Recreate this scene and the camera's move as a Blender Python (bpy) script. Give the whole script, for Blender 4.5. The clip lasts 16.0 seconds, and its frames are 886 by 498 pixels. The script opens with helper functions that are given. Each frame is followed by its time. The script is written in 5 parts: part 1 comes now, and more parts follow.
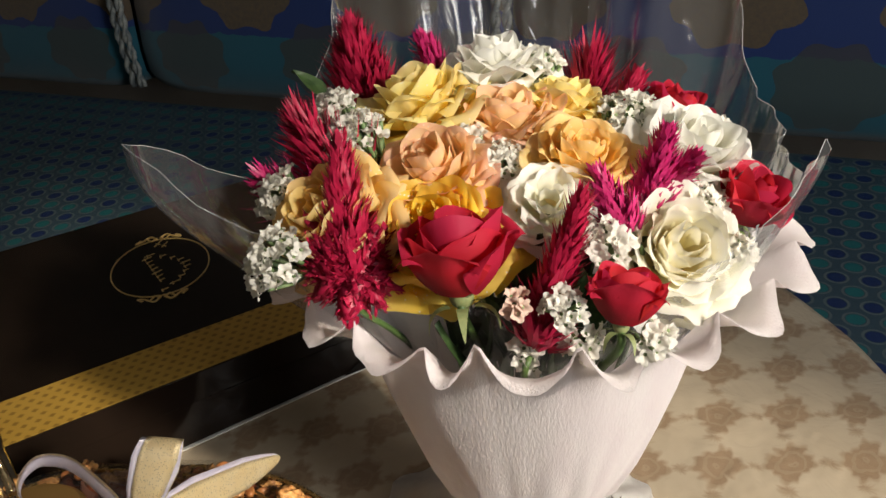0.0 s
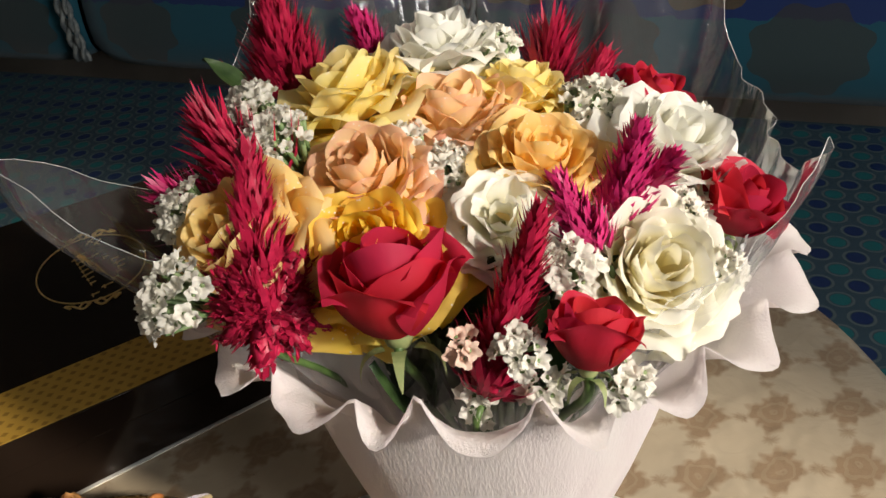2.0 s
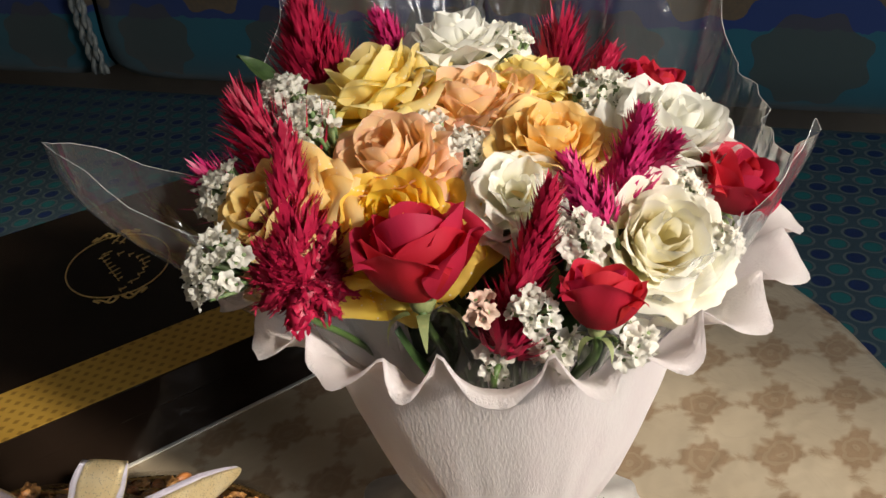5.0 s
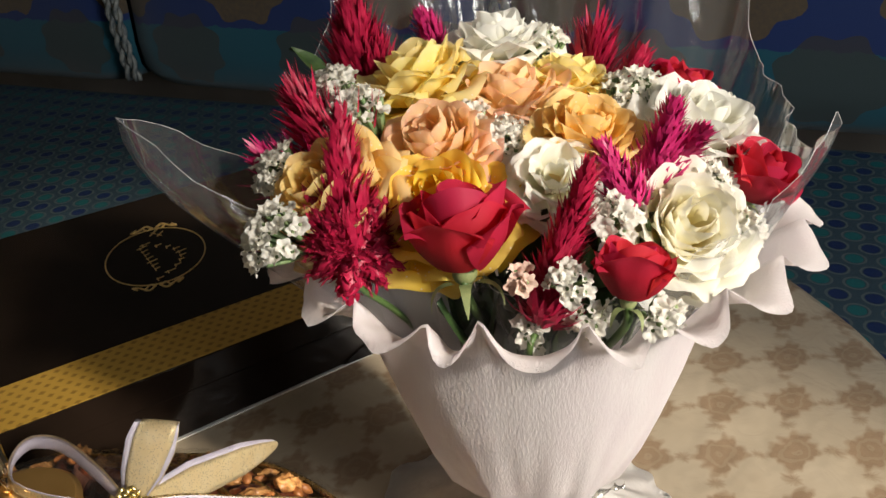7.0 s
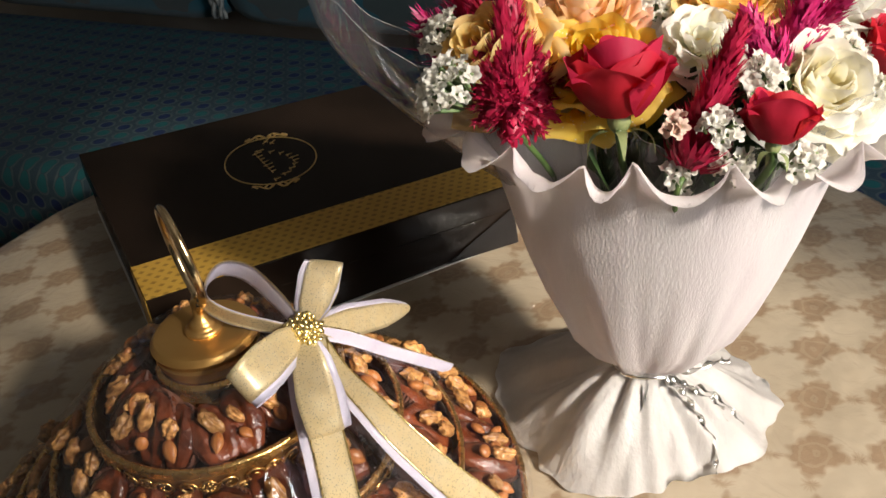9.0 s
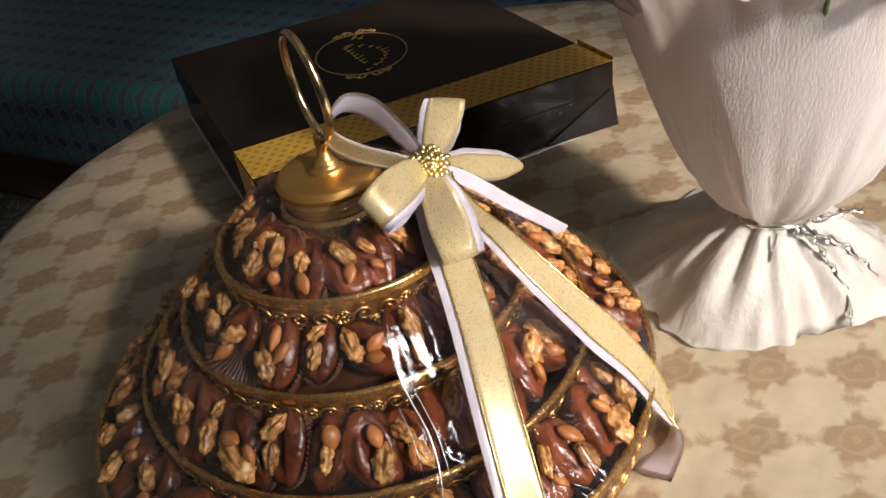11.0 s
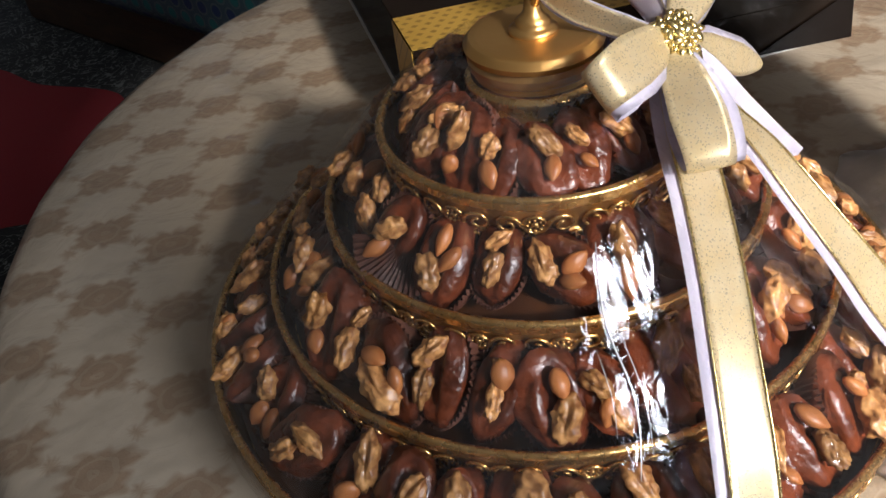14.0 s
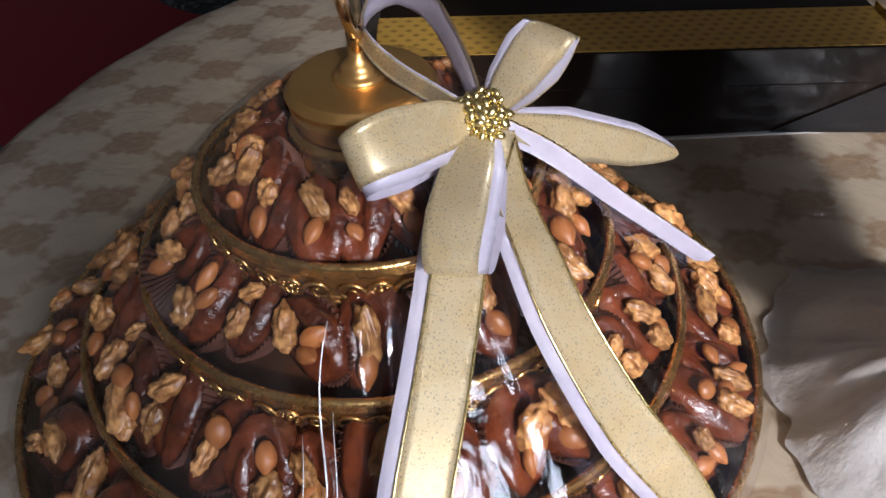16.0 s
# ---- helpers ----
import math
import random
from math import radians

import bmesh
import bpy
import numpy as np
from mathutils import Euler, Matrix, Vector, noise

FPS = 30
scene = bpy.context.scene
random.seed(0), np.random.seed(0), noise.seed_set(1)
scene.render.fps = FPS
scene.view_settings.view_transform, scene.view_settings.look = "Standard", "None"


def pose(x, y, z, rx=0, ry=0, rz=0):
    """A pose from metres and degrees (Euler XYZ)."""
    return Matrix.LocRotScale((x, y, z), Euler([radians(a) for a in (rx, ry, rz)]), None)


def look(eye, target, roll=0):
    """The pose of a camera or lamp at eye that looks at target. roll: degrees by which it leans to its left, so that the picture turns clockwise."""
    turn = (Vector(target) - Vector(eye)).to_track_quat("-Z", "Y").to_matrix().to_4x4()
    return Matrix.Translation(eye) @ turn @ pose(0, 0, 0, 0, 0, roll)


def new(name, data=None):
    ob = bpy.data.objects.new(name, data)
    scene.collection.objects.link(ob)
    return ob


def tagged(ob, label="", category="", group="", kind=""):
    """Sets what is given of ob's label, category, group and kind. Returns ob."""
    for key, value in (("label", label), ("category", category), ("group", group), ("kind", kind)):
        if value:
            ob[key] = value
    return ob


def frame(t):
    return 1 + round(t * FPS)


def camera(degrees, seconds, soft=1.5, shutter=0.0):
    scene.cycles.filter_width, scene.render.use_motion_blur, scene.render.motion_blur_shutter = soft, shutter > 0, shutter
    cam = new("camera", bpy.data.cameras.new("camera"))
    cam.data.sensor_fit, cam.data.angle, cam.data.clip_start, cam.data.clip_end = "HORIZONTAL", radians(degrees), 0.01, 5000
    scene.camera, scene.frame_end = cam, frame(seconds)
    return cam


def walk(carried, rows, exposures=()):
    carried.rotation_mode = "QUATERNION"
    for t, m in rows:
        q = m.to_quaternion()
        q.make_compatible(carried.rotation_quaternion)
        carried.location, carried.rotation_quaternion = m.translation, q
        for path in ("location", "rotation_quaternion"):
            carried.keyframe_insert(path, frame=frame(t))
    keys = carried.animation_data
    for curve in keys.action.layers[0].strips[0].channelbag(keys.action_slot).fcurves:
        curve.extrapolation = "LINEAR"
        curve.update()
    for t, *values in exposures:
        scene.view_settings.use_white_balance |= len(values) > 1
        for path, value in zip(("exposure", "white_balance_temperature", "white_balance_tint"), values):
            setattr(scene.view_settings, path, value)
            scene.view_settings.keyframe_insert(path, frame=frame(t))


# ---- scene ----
cam = camera(56.4, 16.0)
PATH = [
    (0, (0.008, 0.008, 0.589), (-0.12, 1.725, -0.429), -5.1),
    (0.5, (0.017, 0.045, 0.583), (-0.09, 1.743, -0.469), -5.3),
    (1, (0.023, 0.075, 0.578), (-0.067, 1.764, -0.488), -5.4),
    (1.5, (0.026, 0.09, 0.576), (-0.048, 1.764, -0.516), -5.9),
    (2, (0.026, 0.091, 0.574), (-0.051, 1.76, -0.524), -5.8),
    (2.5, (0.028, 0.084, 0.574), (-0.047, 1.754, -0.523), -6.1),
    (3, (0.027, 0.08, 0.574), (-0.049, 1.751, -0.523), -6.0),
    (3.5, (0.024, 0.072, 0.574), (-0.053, 1.748, -0.514), -5.9),
    (4, (0.023, 0.064, 0.575), (-0.06, 1.743, -0.509), -6.1),
    (6.5, (0.008, 0.021, 0.576), (-0.1, 1.737, -0.446), -5.3),
    (7, (0.003, 0.01, 0.572), (-0.115, 1.728, -0.446), -4.9),
    (7.5, (-0.009, -0.001, 0.569), (-0.156, 1.715, -0.448), -4.9),
    (8, (-0.022, -0.022, 0.559), (-0.188, 1.684, -0.473), -4.4),
    (8.5, (-0.046, -0.057, 0.545), (-0.254, 1.628, -0.512), -4.3),
    (8.7, (-0.054, -0.065, 0.543), (-0.269, 1.613, -0.523), -4.5),
    (10.8, (-0.095, -0.117, 0.488), (-0.455, 1.515, -0.61), -9.4),
    (11, (-0.107, -0.113, 0.472), (-0.489, 1.478, -0.678), -9.7),
    (11.5, (-0.132, -0.092, 0.438), (-0.603, 1.419, -0.785), -12.5),
    (12, (-0.161, -0.081, 0.411), (-0.643, 1.412, -0.829), -10.8),
    (12.5, (-0.176, -0.076, 0.403), (-0.694, 1.381, -0.866), -10.8),
    (13, (-0.182, -0.072, 0.397), (-0.673, 1.386, -0.88), -10.6),
    (13.5, (-0.181, -0.062, 0.4), (-0.663, 1.414, -0.861), -9.9),
    (14, (-0.185, -0.037, 0.399), (-0.805, 1.372, -0.877), -8.5),
    (14.5, (-0.144, 0.03, 0.396), (-0.85, 1.387, -0.892), -5.8),
    (15, (-0.094, 0.072, 0.395), (-0.908, 1.35, -0.911), -6.3),
    (15.5, (-0.072, 0.082, 0.401), (-0.929, 1.35, -0.887), -5.4),
    (16, (-0.053, 0.082, 0.4), (-0.942, 1.312, -0.902), -3.3),
]
EXPOSURES = [(0.0, 0.08, 6700, 9), (4.0, 0.0, 6700, 9), (7.0, 0.12, 6650, 9), (8.5, 0.32, 6600, 10), (11.0, 0.34, 6650, 11), (12.5, 0.44, 6400, 12), (13.5, 0.46, 6050, 13), (14.5, 0.52, 5800, 14), (15.0, 0.08, 5650, 15), (16.0, 0.0, 5550, 15)]
walk(cam, [(t, look(eye, target, roll)) for t, eye, target, roll in PATH], EXPOSURES)

# ---- light: daylight through one large window in the side wall ----
TOWARDS_SUN = Vector((0.68, -0.52, 0.51)).normalized()
world = bpy.data.worlds.new("world")
scene.world = world
world.use_nodes = True
sky = world.node_tree.nodes.new("ShaderNodeTexSky")
sky.sky_type, sky.sun_disc = "NISHITA", False
sky.sun_elevation = math.asin(TOWARDS_SUN.z)
sky.sun_rotation = math.atan2(TOWARDS_SUN.x, TOWARDS_SUN.y)
world.node_tree.links.new(sky.outputs[0], world.node_tree.nodes["Background"].inputs[0])
world.node_tree.nodes["Background"].inputs[1].default_value = 0.10
sun = bpy.data.lights.new("sun", "SUN")
sun.energy, sun.angle, sun.color = 4.3, radians(5.0), (1.0, 0.90, 0.77)
new("sun", sun).matrix_world = look(TOWARDS_SUN * 6, (0, 0, 0))
window_light = bpy.data.lights.new("window_light", "AREA")
window_light.shape, window_light.size, window_light.size_y = "RECTANGLE", 0.92, 1.34
window_light.energy, window_light.color = 38.0, (0.95, 0.97, 1.0)
new("window_light", window_light).matrix_world = look((1.66, -0.88, 1.11), (0.1, 0.2, 0.35))


# ---- materials ----
def nodes_of(name):
    m = bpy.data.materials.new(name)
    m.use_nodes = True
    t = m.node_tree
    return m, t, t.nodes["Principled BSDF"], t.nodes["Material Output"]


def mth(t, op, a, b=None, c=None):
    n = t.nodes.new("ShaderNodeMath")
    n.operation = op
    for k, v in enumerate((a, b, c)):
        if v is None:
            continue
        if isinstance(v, (int, float)):
            n.inputs[k].default_value = v
        else:
            t.links.new(v, n.inputs[k])
    return n.outputs[0]


def mixed(t, fac, a, b):
    n = t.nodes.new("ShaderNodeMix")
    n.data_type = "RGBA"
    for k, v in ((0, fac), (6, a), (7, b)):
        if isinstance(v, tuple):
            n.inputs[k].default_value = (*v, 1)
        elif isinstance(v, (int, float)):
            n.inputs[k].default_value = v
        else:
            t.links.new(v, n.inputs[k])
    return n.outputs[2]


def coords(t, scale=(1, 1, 1), turn=0.0):
    c = t.nodes.new("ShaderNodeTexCoord")
    m = t.nodes.new("ShaderNodeMapping")
    m.inputs[3].default_value = scale
    m.inputs[2].default_value = (0, 0, turn)
    t.links.new(c.outputs["Object"], m.inputs[0])
    return m.outputs[0]


def noisy(t, at, scale, detail=3.0, rough=0.55, distort=0.0):
    n = t.nodes.new("ShaderNodeTexNoise")
    n.inputs["Scale"].default_value, n.inputs["Detail"].default_value = scale, detail
    n.inputs["Roughness"].default_value, n.inputs["Distortion"].default_value = rough, distort
    t.links.new(at, n.inputs["Vector"])
    return n.outputs[0]


def ramp(t, fac, stops):
    n = t.nodes.new("ShaderNodeValToRGB")
    el = n.color_ramp.elements
    while len(el) < len(stops):
        el.new(0.5)
    for e, (p, c) in zip(el, stops):
        e.position, e.color = p, (*c, 1) if isinstance(c, tuple) else (c, c, c, 1)
    t.links.new(fac, n.inputs[0])
    return n.outputs[0]


def bumped(t, bsdf, height, strength, distance):
    n = t.nodes.new("ShaderNodeBump")
    n.inputs["Strength"].default_value, n.inputs["Distance"].default_value = strength, distance
    t.links.new(height, n.inputs["Height"])
    t.links.new(n.outputs[0], bsdf.inputs["Normal"])
    return n


def surface(name, c1, c2, scale=30.0, rough=0.5, metal=0.0, bump=0.0, bscale=300.0, coat=0.0, stretch=(1, 1, 1), depth=0.001,
            through_light=0.0, vary=0.0):
    """A two-scale mottled surface; vary: how much objects differ among themselves."""
    m, t, b, out = nodes_of(name)
    at = coords(t, stretch)
    big = noisy(t, at, scale, 4.0)
    col = mixed(t, ramp(t, big, [(0.35, 0.0), (0.65, 1.0)]), c1, c2)
    if vary:
        info = t.nodes.new("ShaderNodeObjectInfo")
        hsv = t.nodes.new("ShaderNodeHueSaturation")
        t.links.new(col, hsv.inputs["Color"])
        t.links.new(mth(t, "MULTIPLY_ADD", info.outputs["Random"], vary, 1.0 - vary / 2), hsv.inputs["Value"])
        col = hsv.outputs[0]
    t.links.new(col, b.inputs["Base Color"])
    fine = noisy(t, at, bscale, 3.0)
    t.links.new(mth(t, "MULTIPLY_ADD", fine, 0.2, rough - 0.1), b.inputs["Roughness"])
    b.inputs["Metallic"].default_value, b.inputs["Coat Weight"].default_value = metal, coat
    b.inputs["Coat Roughness"].default_value = 0.08
    if bump:
        bumped(t, b, fine, bump, depth)
    if through_light:
        tr = t.nodes.new("ShaderNodeBsdfTranslucent")
        t.links.new(col, tr.inputs[0])
        mx = t.nodes.new("ShaderNodeMixShader")
        mx.inputs[0].default_value = through_light
        t.links.new(b.outputs[0], mx.inputs[1])
        t.links.new(tr.outputs[0], mx.inputs[2])
        t.links.new(mx.outputs[0], out.inputs[0])
    return m


def petal_stuff(name, base, middle, edge, length=0.036, rough=0.55, glitter=True):
    """Petal tissue whose colour runs from the claw to the rim, with veins and a little light coming through."""
    m, t, b, out = nodes_of(name)
    c = t.nodes.new("ShaderNodeTexCoord")
    xyz = t.nodes.new("ShaderNodeSeparateXYZ")
    t.links.new(c.outputs["Object"], xyz.inputs[0])
    at = coords(t, (1, 1, 0.35))
    veins = noisy(t, at, 420.0, 3.0, 0.6)
    blot = noisy(t, coords(t), 70.0, 3.0)
    along = mth(t, "ADD", mth(t, "DIVIDE", xyz.outputs[2], length), mth(t, "MULTIPLY_ADD", blot, 0.5, -0.25))
    col = ramp(t, along, [(0.15, base), (0.55, middle), (0.95, edge)])
    info = t.nodes.new("ShaderNodeObjectInfo")
    hsv = t.nodes.new("ShaderNodeHueSaturation")
    t.links.new(col, hsv.inputs["Color"])
    t.links.new(mth(t, "MULTIPLY_ADD", info.outputs["Random"], 0.14, 0.90), hsv.inputs["Value"])
    t.links.new(mth(t, "MULTIPLY_ADD", info.outputs["Random"], 0.016, 0.492), hsv.inputs["Hue"])
    tissue = hsv.outputs[0]
    b.inputs["Roughness"].default_value = rough
    if glitter:
        spot = t.nodes.new("ShaderNodeTexVoronoi")
        spot.inputs["Scale"].default_value = 900.0
        t.links.new(coords(t), spot.inputs["Vector"])
        cell = t.nodes.new("ShaderNodeSeparateColor")
        t.links.new(spot.outputs["Color"], cell.inputs[0])
        where = mth(t, "MULTIPLY", mth(t, "LESS_THAN", spot.outputs["Distance"], 0.42), mth(t, "GREATER_THAN", cell.outputs[0], 0.955))
        tissue = mixed(t, where, tissue, (0.96, 0.96, 0.96))
        t.links.new(mth(t, "MULTIPLY_ADD", where, 0.15 - rough, rough), b.inputs["Roughness"])
    t.links.new(tissue, b.inputs["Base Color"])
    b.inputs["Specular IOR Level"].default_value = 0.3
    bumped(t, b, veins, 0.22, 0.0005)
    tr = t.nodes.new("ShaderNodeBsdfTranslucent")
    t.links.new(hsv.outputs[0], tr.inputs[0])
    mx = t.nodes.new("ShaderNodeMixShader")
    mx.inputs[0].default_value = 0.50
    t.links.new(b.outputs[0], mx.inputs[1])
    t.links.new(tr.outputs[0], mx.inputs[2])
    t.links.new(mx.outputs[0], out.inputs[0])
    return m


def film_stuff(name, crinkle, gloss=1.0, tint=(1, 1, 1), rough=0.06, scale=28.0, most=0.2, haze=0.0, stretch=(1, 1, 0.5), patch=0.0):
    """Clear cellophane: see-through, with a crinkled gloss; haze and patch paint pale sheen as diffuse white."""
    m, t, b, out = nodes_of(name)
    t.nodes.remove(b)
    clear = t.nodes.new("ShaderNodeBsdfTransparent")
    clear.inputs[0].default_value = (*tint, 1)
    shine = t.nodes.new("ShaderNodeBsdfGlossy")
    shine.inputs["Roughness"].default_value = rough
    fres = t.nodes.new("ShaderNodeFresnel")
    fres.inputs[0].default_value = 1.5
    bump = t.nodes.new("ShaderNodeBump")
    bump.inputs["Strength"].default_value, bump.inputs["Distance"].default_value = crinkle, 0.01
    t.links.new(noisy(t, coords(t, stretch), scale, 4.0, 0.5, 0.8), bump.inputs["Height"])
    t.links.new(bump.outputs[0], shine.inputs["Normal"])
    mx = t.nodes.new("ShaderNodeMixShader")
    t.links.new(mth(t, "MINIMUM", mth(t, "MULTIPLY", fres.outputs[0], gloss), most), mx.inputs[0])
    t.links.new(clear.outputs[0], mx.inputs[1])
    t.links.new(shine.outputs[0], mx.inputs[2])
    # diffuse white mixed in to imitate the film's sheen and foggy highlights
    veil = t.nodes.new("ShaderNodeBsdfDiffuse")
    veil.inputs[0].default_value = (0.8, 0.8, 0.8, 1)
    last = t.nodes.new("ShaderNodeMixShader")
    last.inputs[0].default_value = haze
    if patch:
        sheen_patches = ramp(t, noisy(t, coords(t, (1, 1, 0.6)), 16.0, 4.0, 0.6, 1.2), [(0.48, 0.0), (0.72, 1.0)])
        t.links.new(mth(t, "MULTIPLY_ADD", sheen_patches, patch, haze), last.inputs[0])
    t.links.new(mx.outputs[0], last.inputs[1])
    t.links.new(veil.outputs[0], last.inputs[2])
    t.links.new(last.outputs[0], out.inputs[0])
    return m


def cloth_stuff():
    """Beige satin tablecloth with woven brown four-lobed flowers and small leaves under a clear sheet."""
    m, t, b, out = nodes_of("floral_tablecloth")
    at = coords(t)
    warp = t.nodes.new("ShaderNodeVectorMath")
    warp.operation = "MULTIPLY_ADD"
    wn = t.nodes.new("ShaderNodeTexNoise")
    wn.inputs["Scale"].default_value = 48.0
    t.links.new(at, wn.inputs["Vector"])
    t.links.new(wn.outputs[1], warp.inputs[0])
    warp.inputs[1].default_value = (0.017, 0.017, 0)
    t.links.new(at, warp.inputs[2])
    xyz = t.nodes.new("ShaderNodeSeparateXYZ")
    t.links.new(warp.outputs[0], xyz.inputs[0])
    x, y = mth(t, "SUBTRACT", xyz.outputs[0], 0.424), mth(t, "SUBTRACT", xyz.outputs[1], 0.042)
    v = mth(t, "DIVIDE", y, 0.069)
    u = mth(t, "DIVIDE", mth(t, "SUBTRACT", x, mth(t, "MULTIPLY", v, 0.019)), 0.068)

    def flower(du, dv, size, lobes, depth):
        fu = mth(t, "SUBTRACT", mth(t, "FRACT", mth(t, "ADD", u, 0.5 + du)), 0.5)
        fv = mth(t, "SUBTRACT", mth(t, "FRACT", mth(t, "ADD", v, 0.5 + dv)), 0.5)
        r = mth(t, "SQRT", mth(t, "ADD", mth(t, "MULTIPLY", fu, fu), mth(t, "MULTIPLY", fv, fv)))
        ang = mth(t, "ARCTAN2", fv, fu)
        edge = mth(t, "MULTIPLY_ADD", mth(t, "COSINE", mth(t, "MULTIPLY_ADD", ang, lobes, 0.8)), depth, size)
        edge = mth(t, "MULTIPLY_ADD", mth(t, "COSINE", mth(t, "MULTIPLY_ADD", ang, 11.0, 2.0)), depth * 0.7, edge)
        n = t.nodes.new("ShaderNodeMapRange")
        n.inputs[1].default_value, n.inputs[2].default_value = 0.045, -0.045
        t.links.new(mth(t, "SUBTRACT", r, edge), n.inputs[0])
        return n.outputs[0], r

    big, r = flower(0.0, 0.0, 0.32, 4.0, 0.045)
    leaf_a, _ = flower(0.49, 0.03, 0.075, 2.0, 0.025)
    leaf_b, _ = flower(0.06, 0.47, 0.070, 2.0, 0.025)
    small = mth(t, "MAXIMUM", leaf_a, leaf_b)
    eye = mth(t, "GREATER_THAN", mth(t, "SINE", mth(t, "MULTIPLY", r, 42.0)), 0.55)
    weave = noisy(t, at, 900.0, 2.0)
    fade = noisy(t, at, 9.0, 3.0)
    ground = mixed(t, fade, (0.37, 0.295, 0.20), (0.50, 0.42, 0.31))
    motif = mixed(t, noisy(t, at, 120.0, 4.0), (0.165, 0.085, 0.038), (0.28, 0.17, 0.088))
    motif = mixed(t, mth(t, "MULTIPLY", eye, 0.35), motif, (0.34, 0.27, 0.17))
    cover = mth(t, "MULTIPLY", mth(t, "MAXIMUM", big, mth(t, "MULTIPLY", small, 0.9)), mth(t, "MULTIPLY_ADD", weave, 0.3, 0.54))
    col = mixed(t, cover, ground, motif)
    t.links.new(col, b.inputs["Base Color"])
    b.inputs["Roughness"].default_value = 0.48
    b.inputs["Coat Weight"].default_value, b.inputs["Coat Roughness"].default_value = 0.7, 0.10
    height = mth(t, "ADD", mth(t, "MULTIPLY", noisy(t, at, 14.0, 3.0), 3.0), mth(t, "MULTIPLY", weave, 0.08))
    bumped(t, b, height, 0.35, 0.006)
    wrinkle = t.nodes.new("ShaderNodeBump")
    wrinkle.inputs["Strength"].default_value, wrinkle.inputs["Distance"].default_value = 0.5, 0.012
    t.links.new(noisy(t, at, 26.0, 4.0, 0.55, 1.5), wrinkle.inputs["Height"])
    t.links.new(wrinkle.outputs[0], b.inputs["Coat Normal"])
    return m


def seat_stuff():
    """Blue-grey brocade with staggered rows of navy and teal ovals."""
    m, t, b, out = nodes_of("oval_brocade")
    at = coords(t)
    xyz = t.nodes.new("ShaderNodeSeparateXYZ")
    t.links.new(at, xyz.inputs[0])
    v = mth(t, "DIVIDE", mth(t, "ADD", xyz.outputs[1], mth(t, "MULTIPLY", xyz.outputs[2], -1.0)), 0.034)
    row = mth(t, "FLOOR", v)
    odd = mth(t, "MODULO", mth(t, "ABSOLUTE", row), 2.0)
    u = mth(t, "ADD", mth(t, "DIVIDE", xyz.outputs[0], 0.046), mth(t, "MULTIPLY", odd, 0.5))
    fu = mth(t, "MULTIPLY", mth(t, "SUBTRACT", mth(t, "FRACT", u), 0.5), 1.25)
    fv = mth(t, "SUBTRACT", mth(t, "FRACT", v), 0.5)
    r = mth(t, "SQRT", mth(t, "ADD", mth(t, "MULTIPLY", fu, fu), mth(t, "MULTIPLY", mth(t, "MULTIPLY", fv, fv), 0.9)))
    dot = mth(t, "LESS_THAN", r, 0.34)
    rim = mth(t, "LESS_THAN", mth(t, "ABSOLUTE", mth(t, "SUBTRACT", r, 0.42)), 0.05)
    weave = noisy(t, at, 700.0, 2.0)
    oval = mixed(t, odd, (0.004, 0.020, 0.085), (0.006, 0.105, 0.115))
    ground = mixed(t, weave, (0.018, 0.042, 0.062), (0.040, 0.075, 0.098))
    ground = mixed(t, mth(t, "MULTIPLY", rim, 0.55), ground, (0.11, 0.135, 0.135))
    col = mixed(t, dot, ground, oval)
    t.links.new(col, b.inputs["Base Color"])
    b.inputs["Roughness"].default_value = 0.55
    bumped(t, b, mth(t, "SUBTRACT", mth(t, "MULTIPLY", weave, 0.5), dot), 0.4, 0.002)
    return m


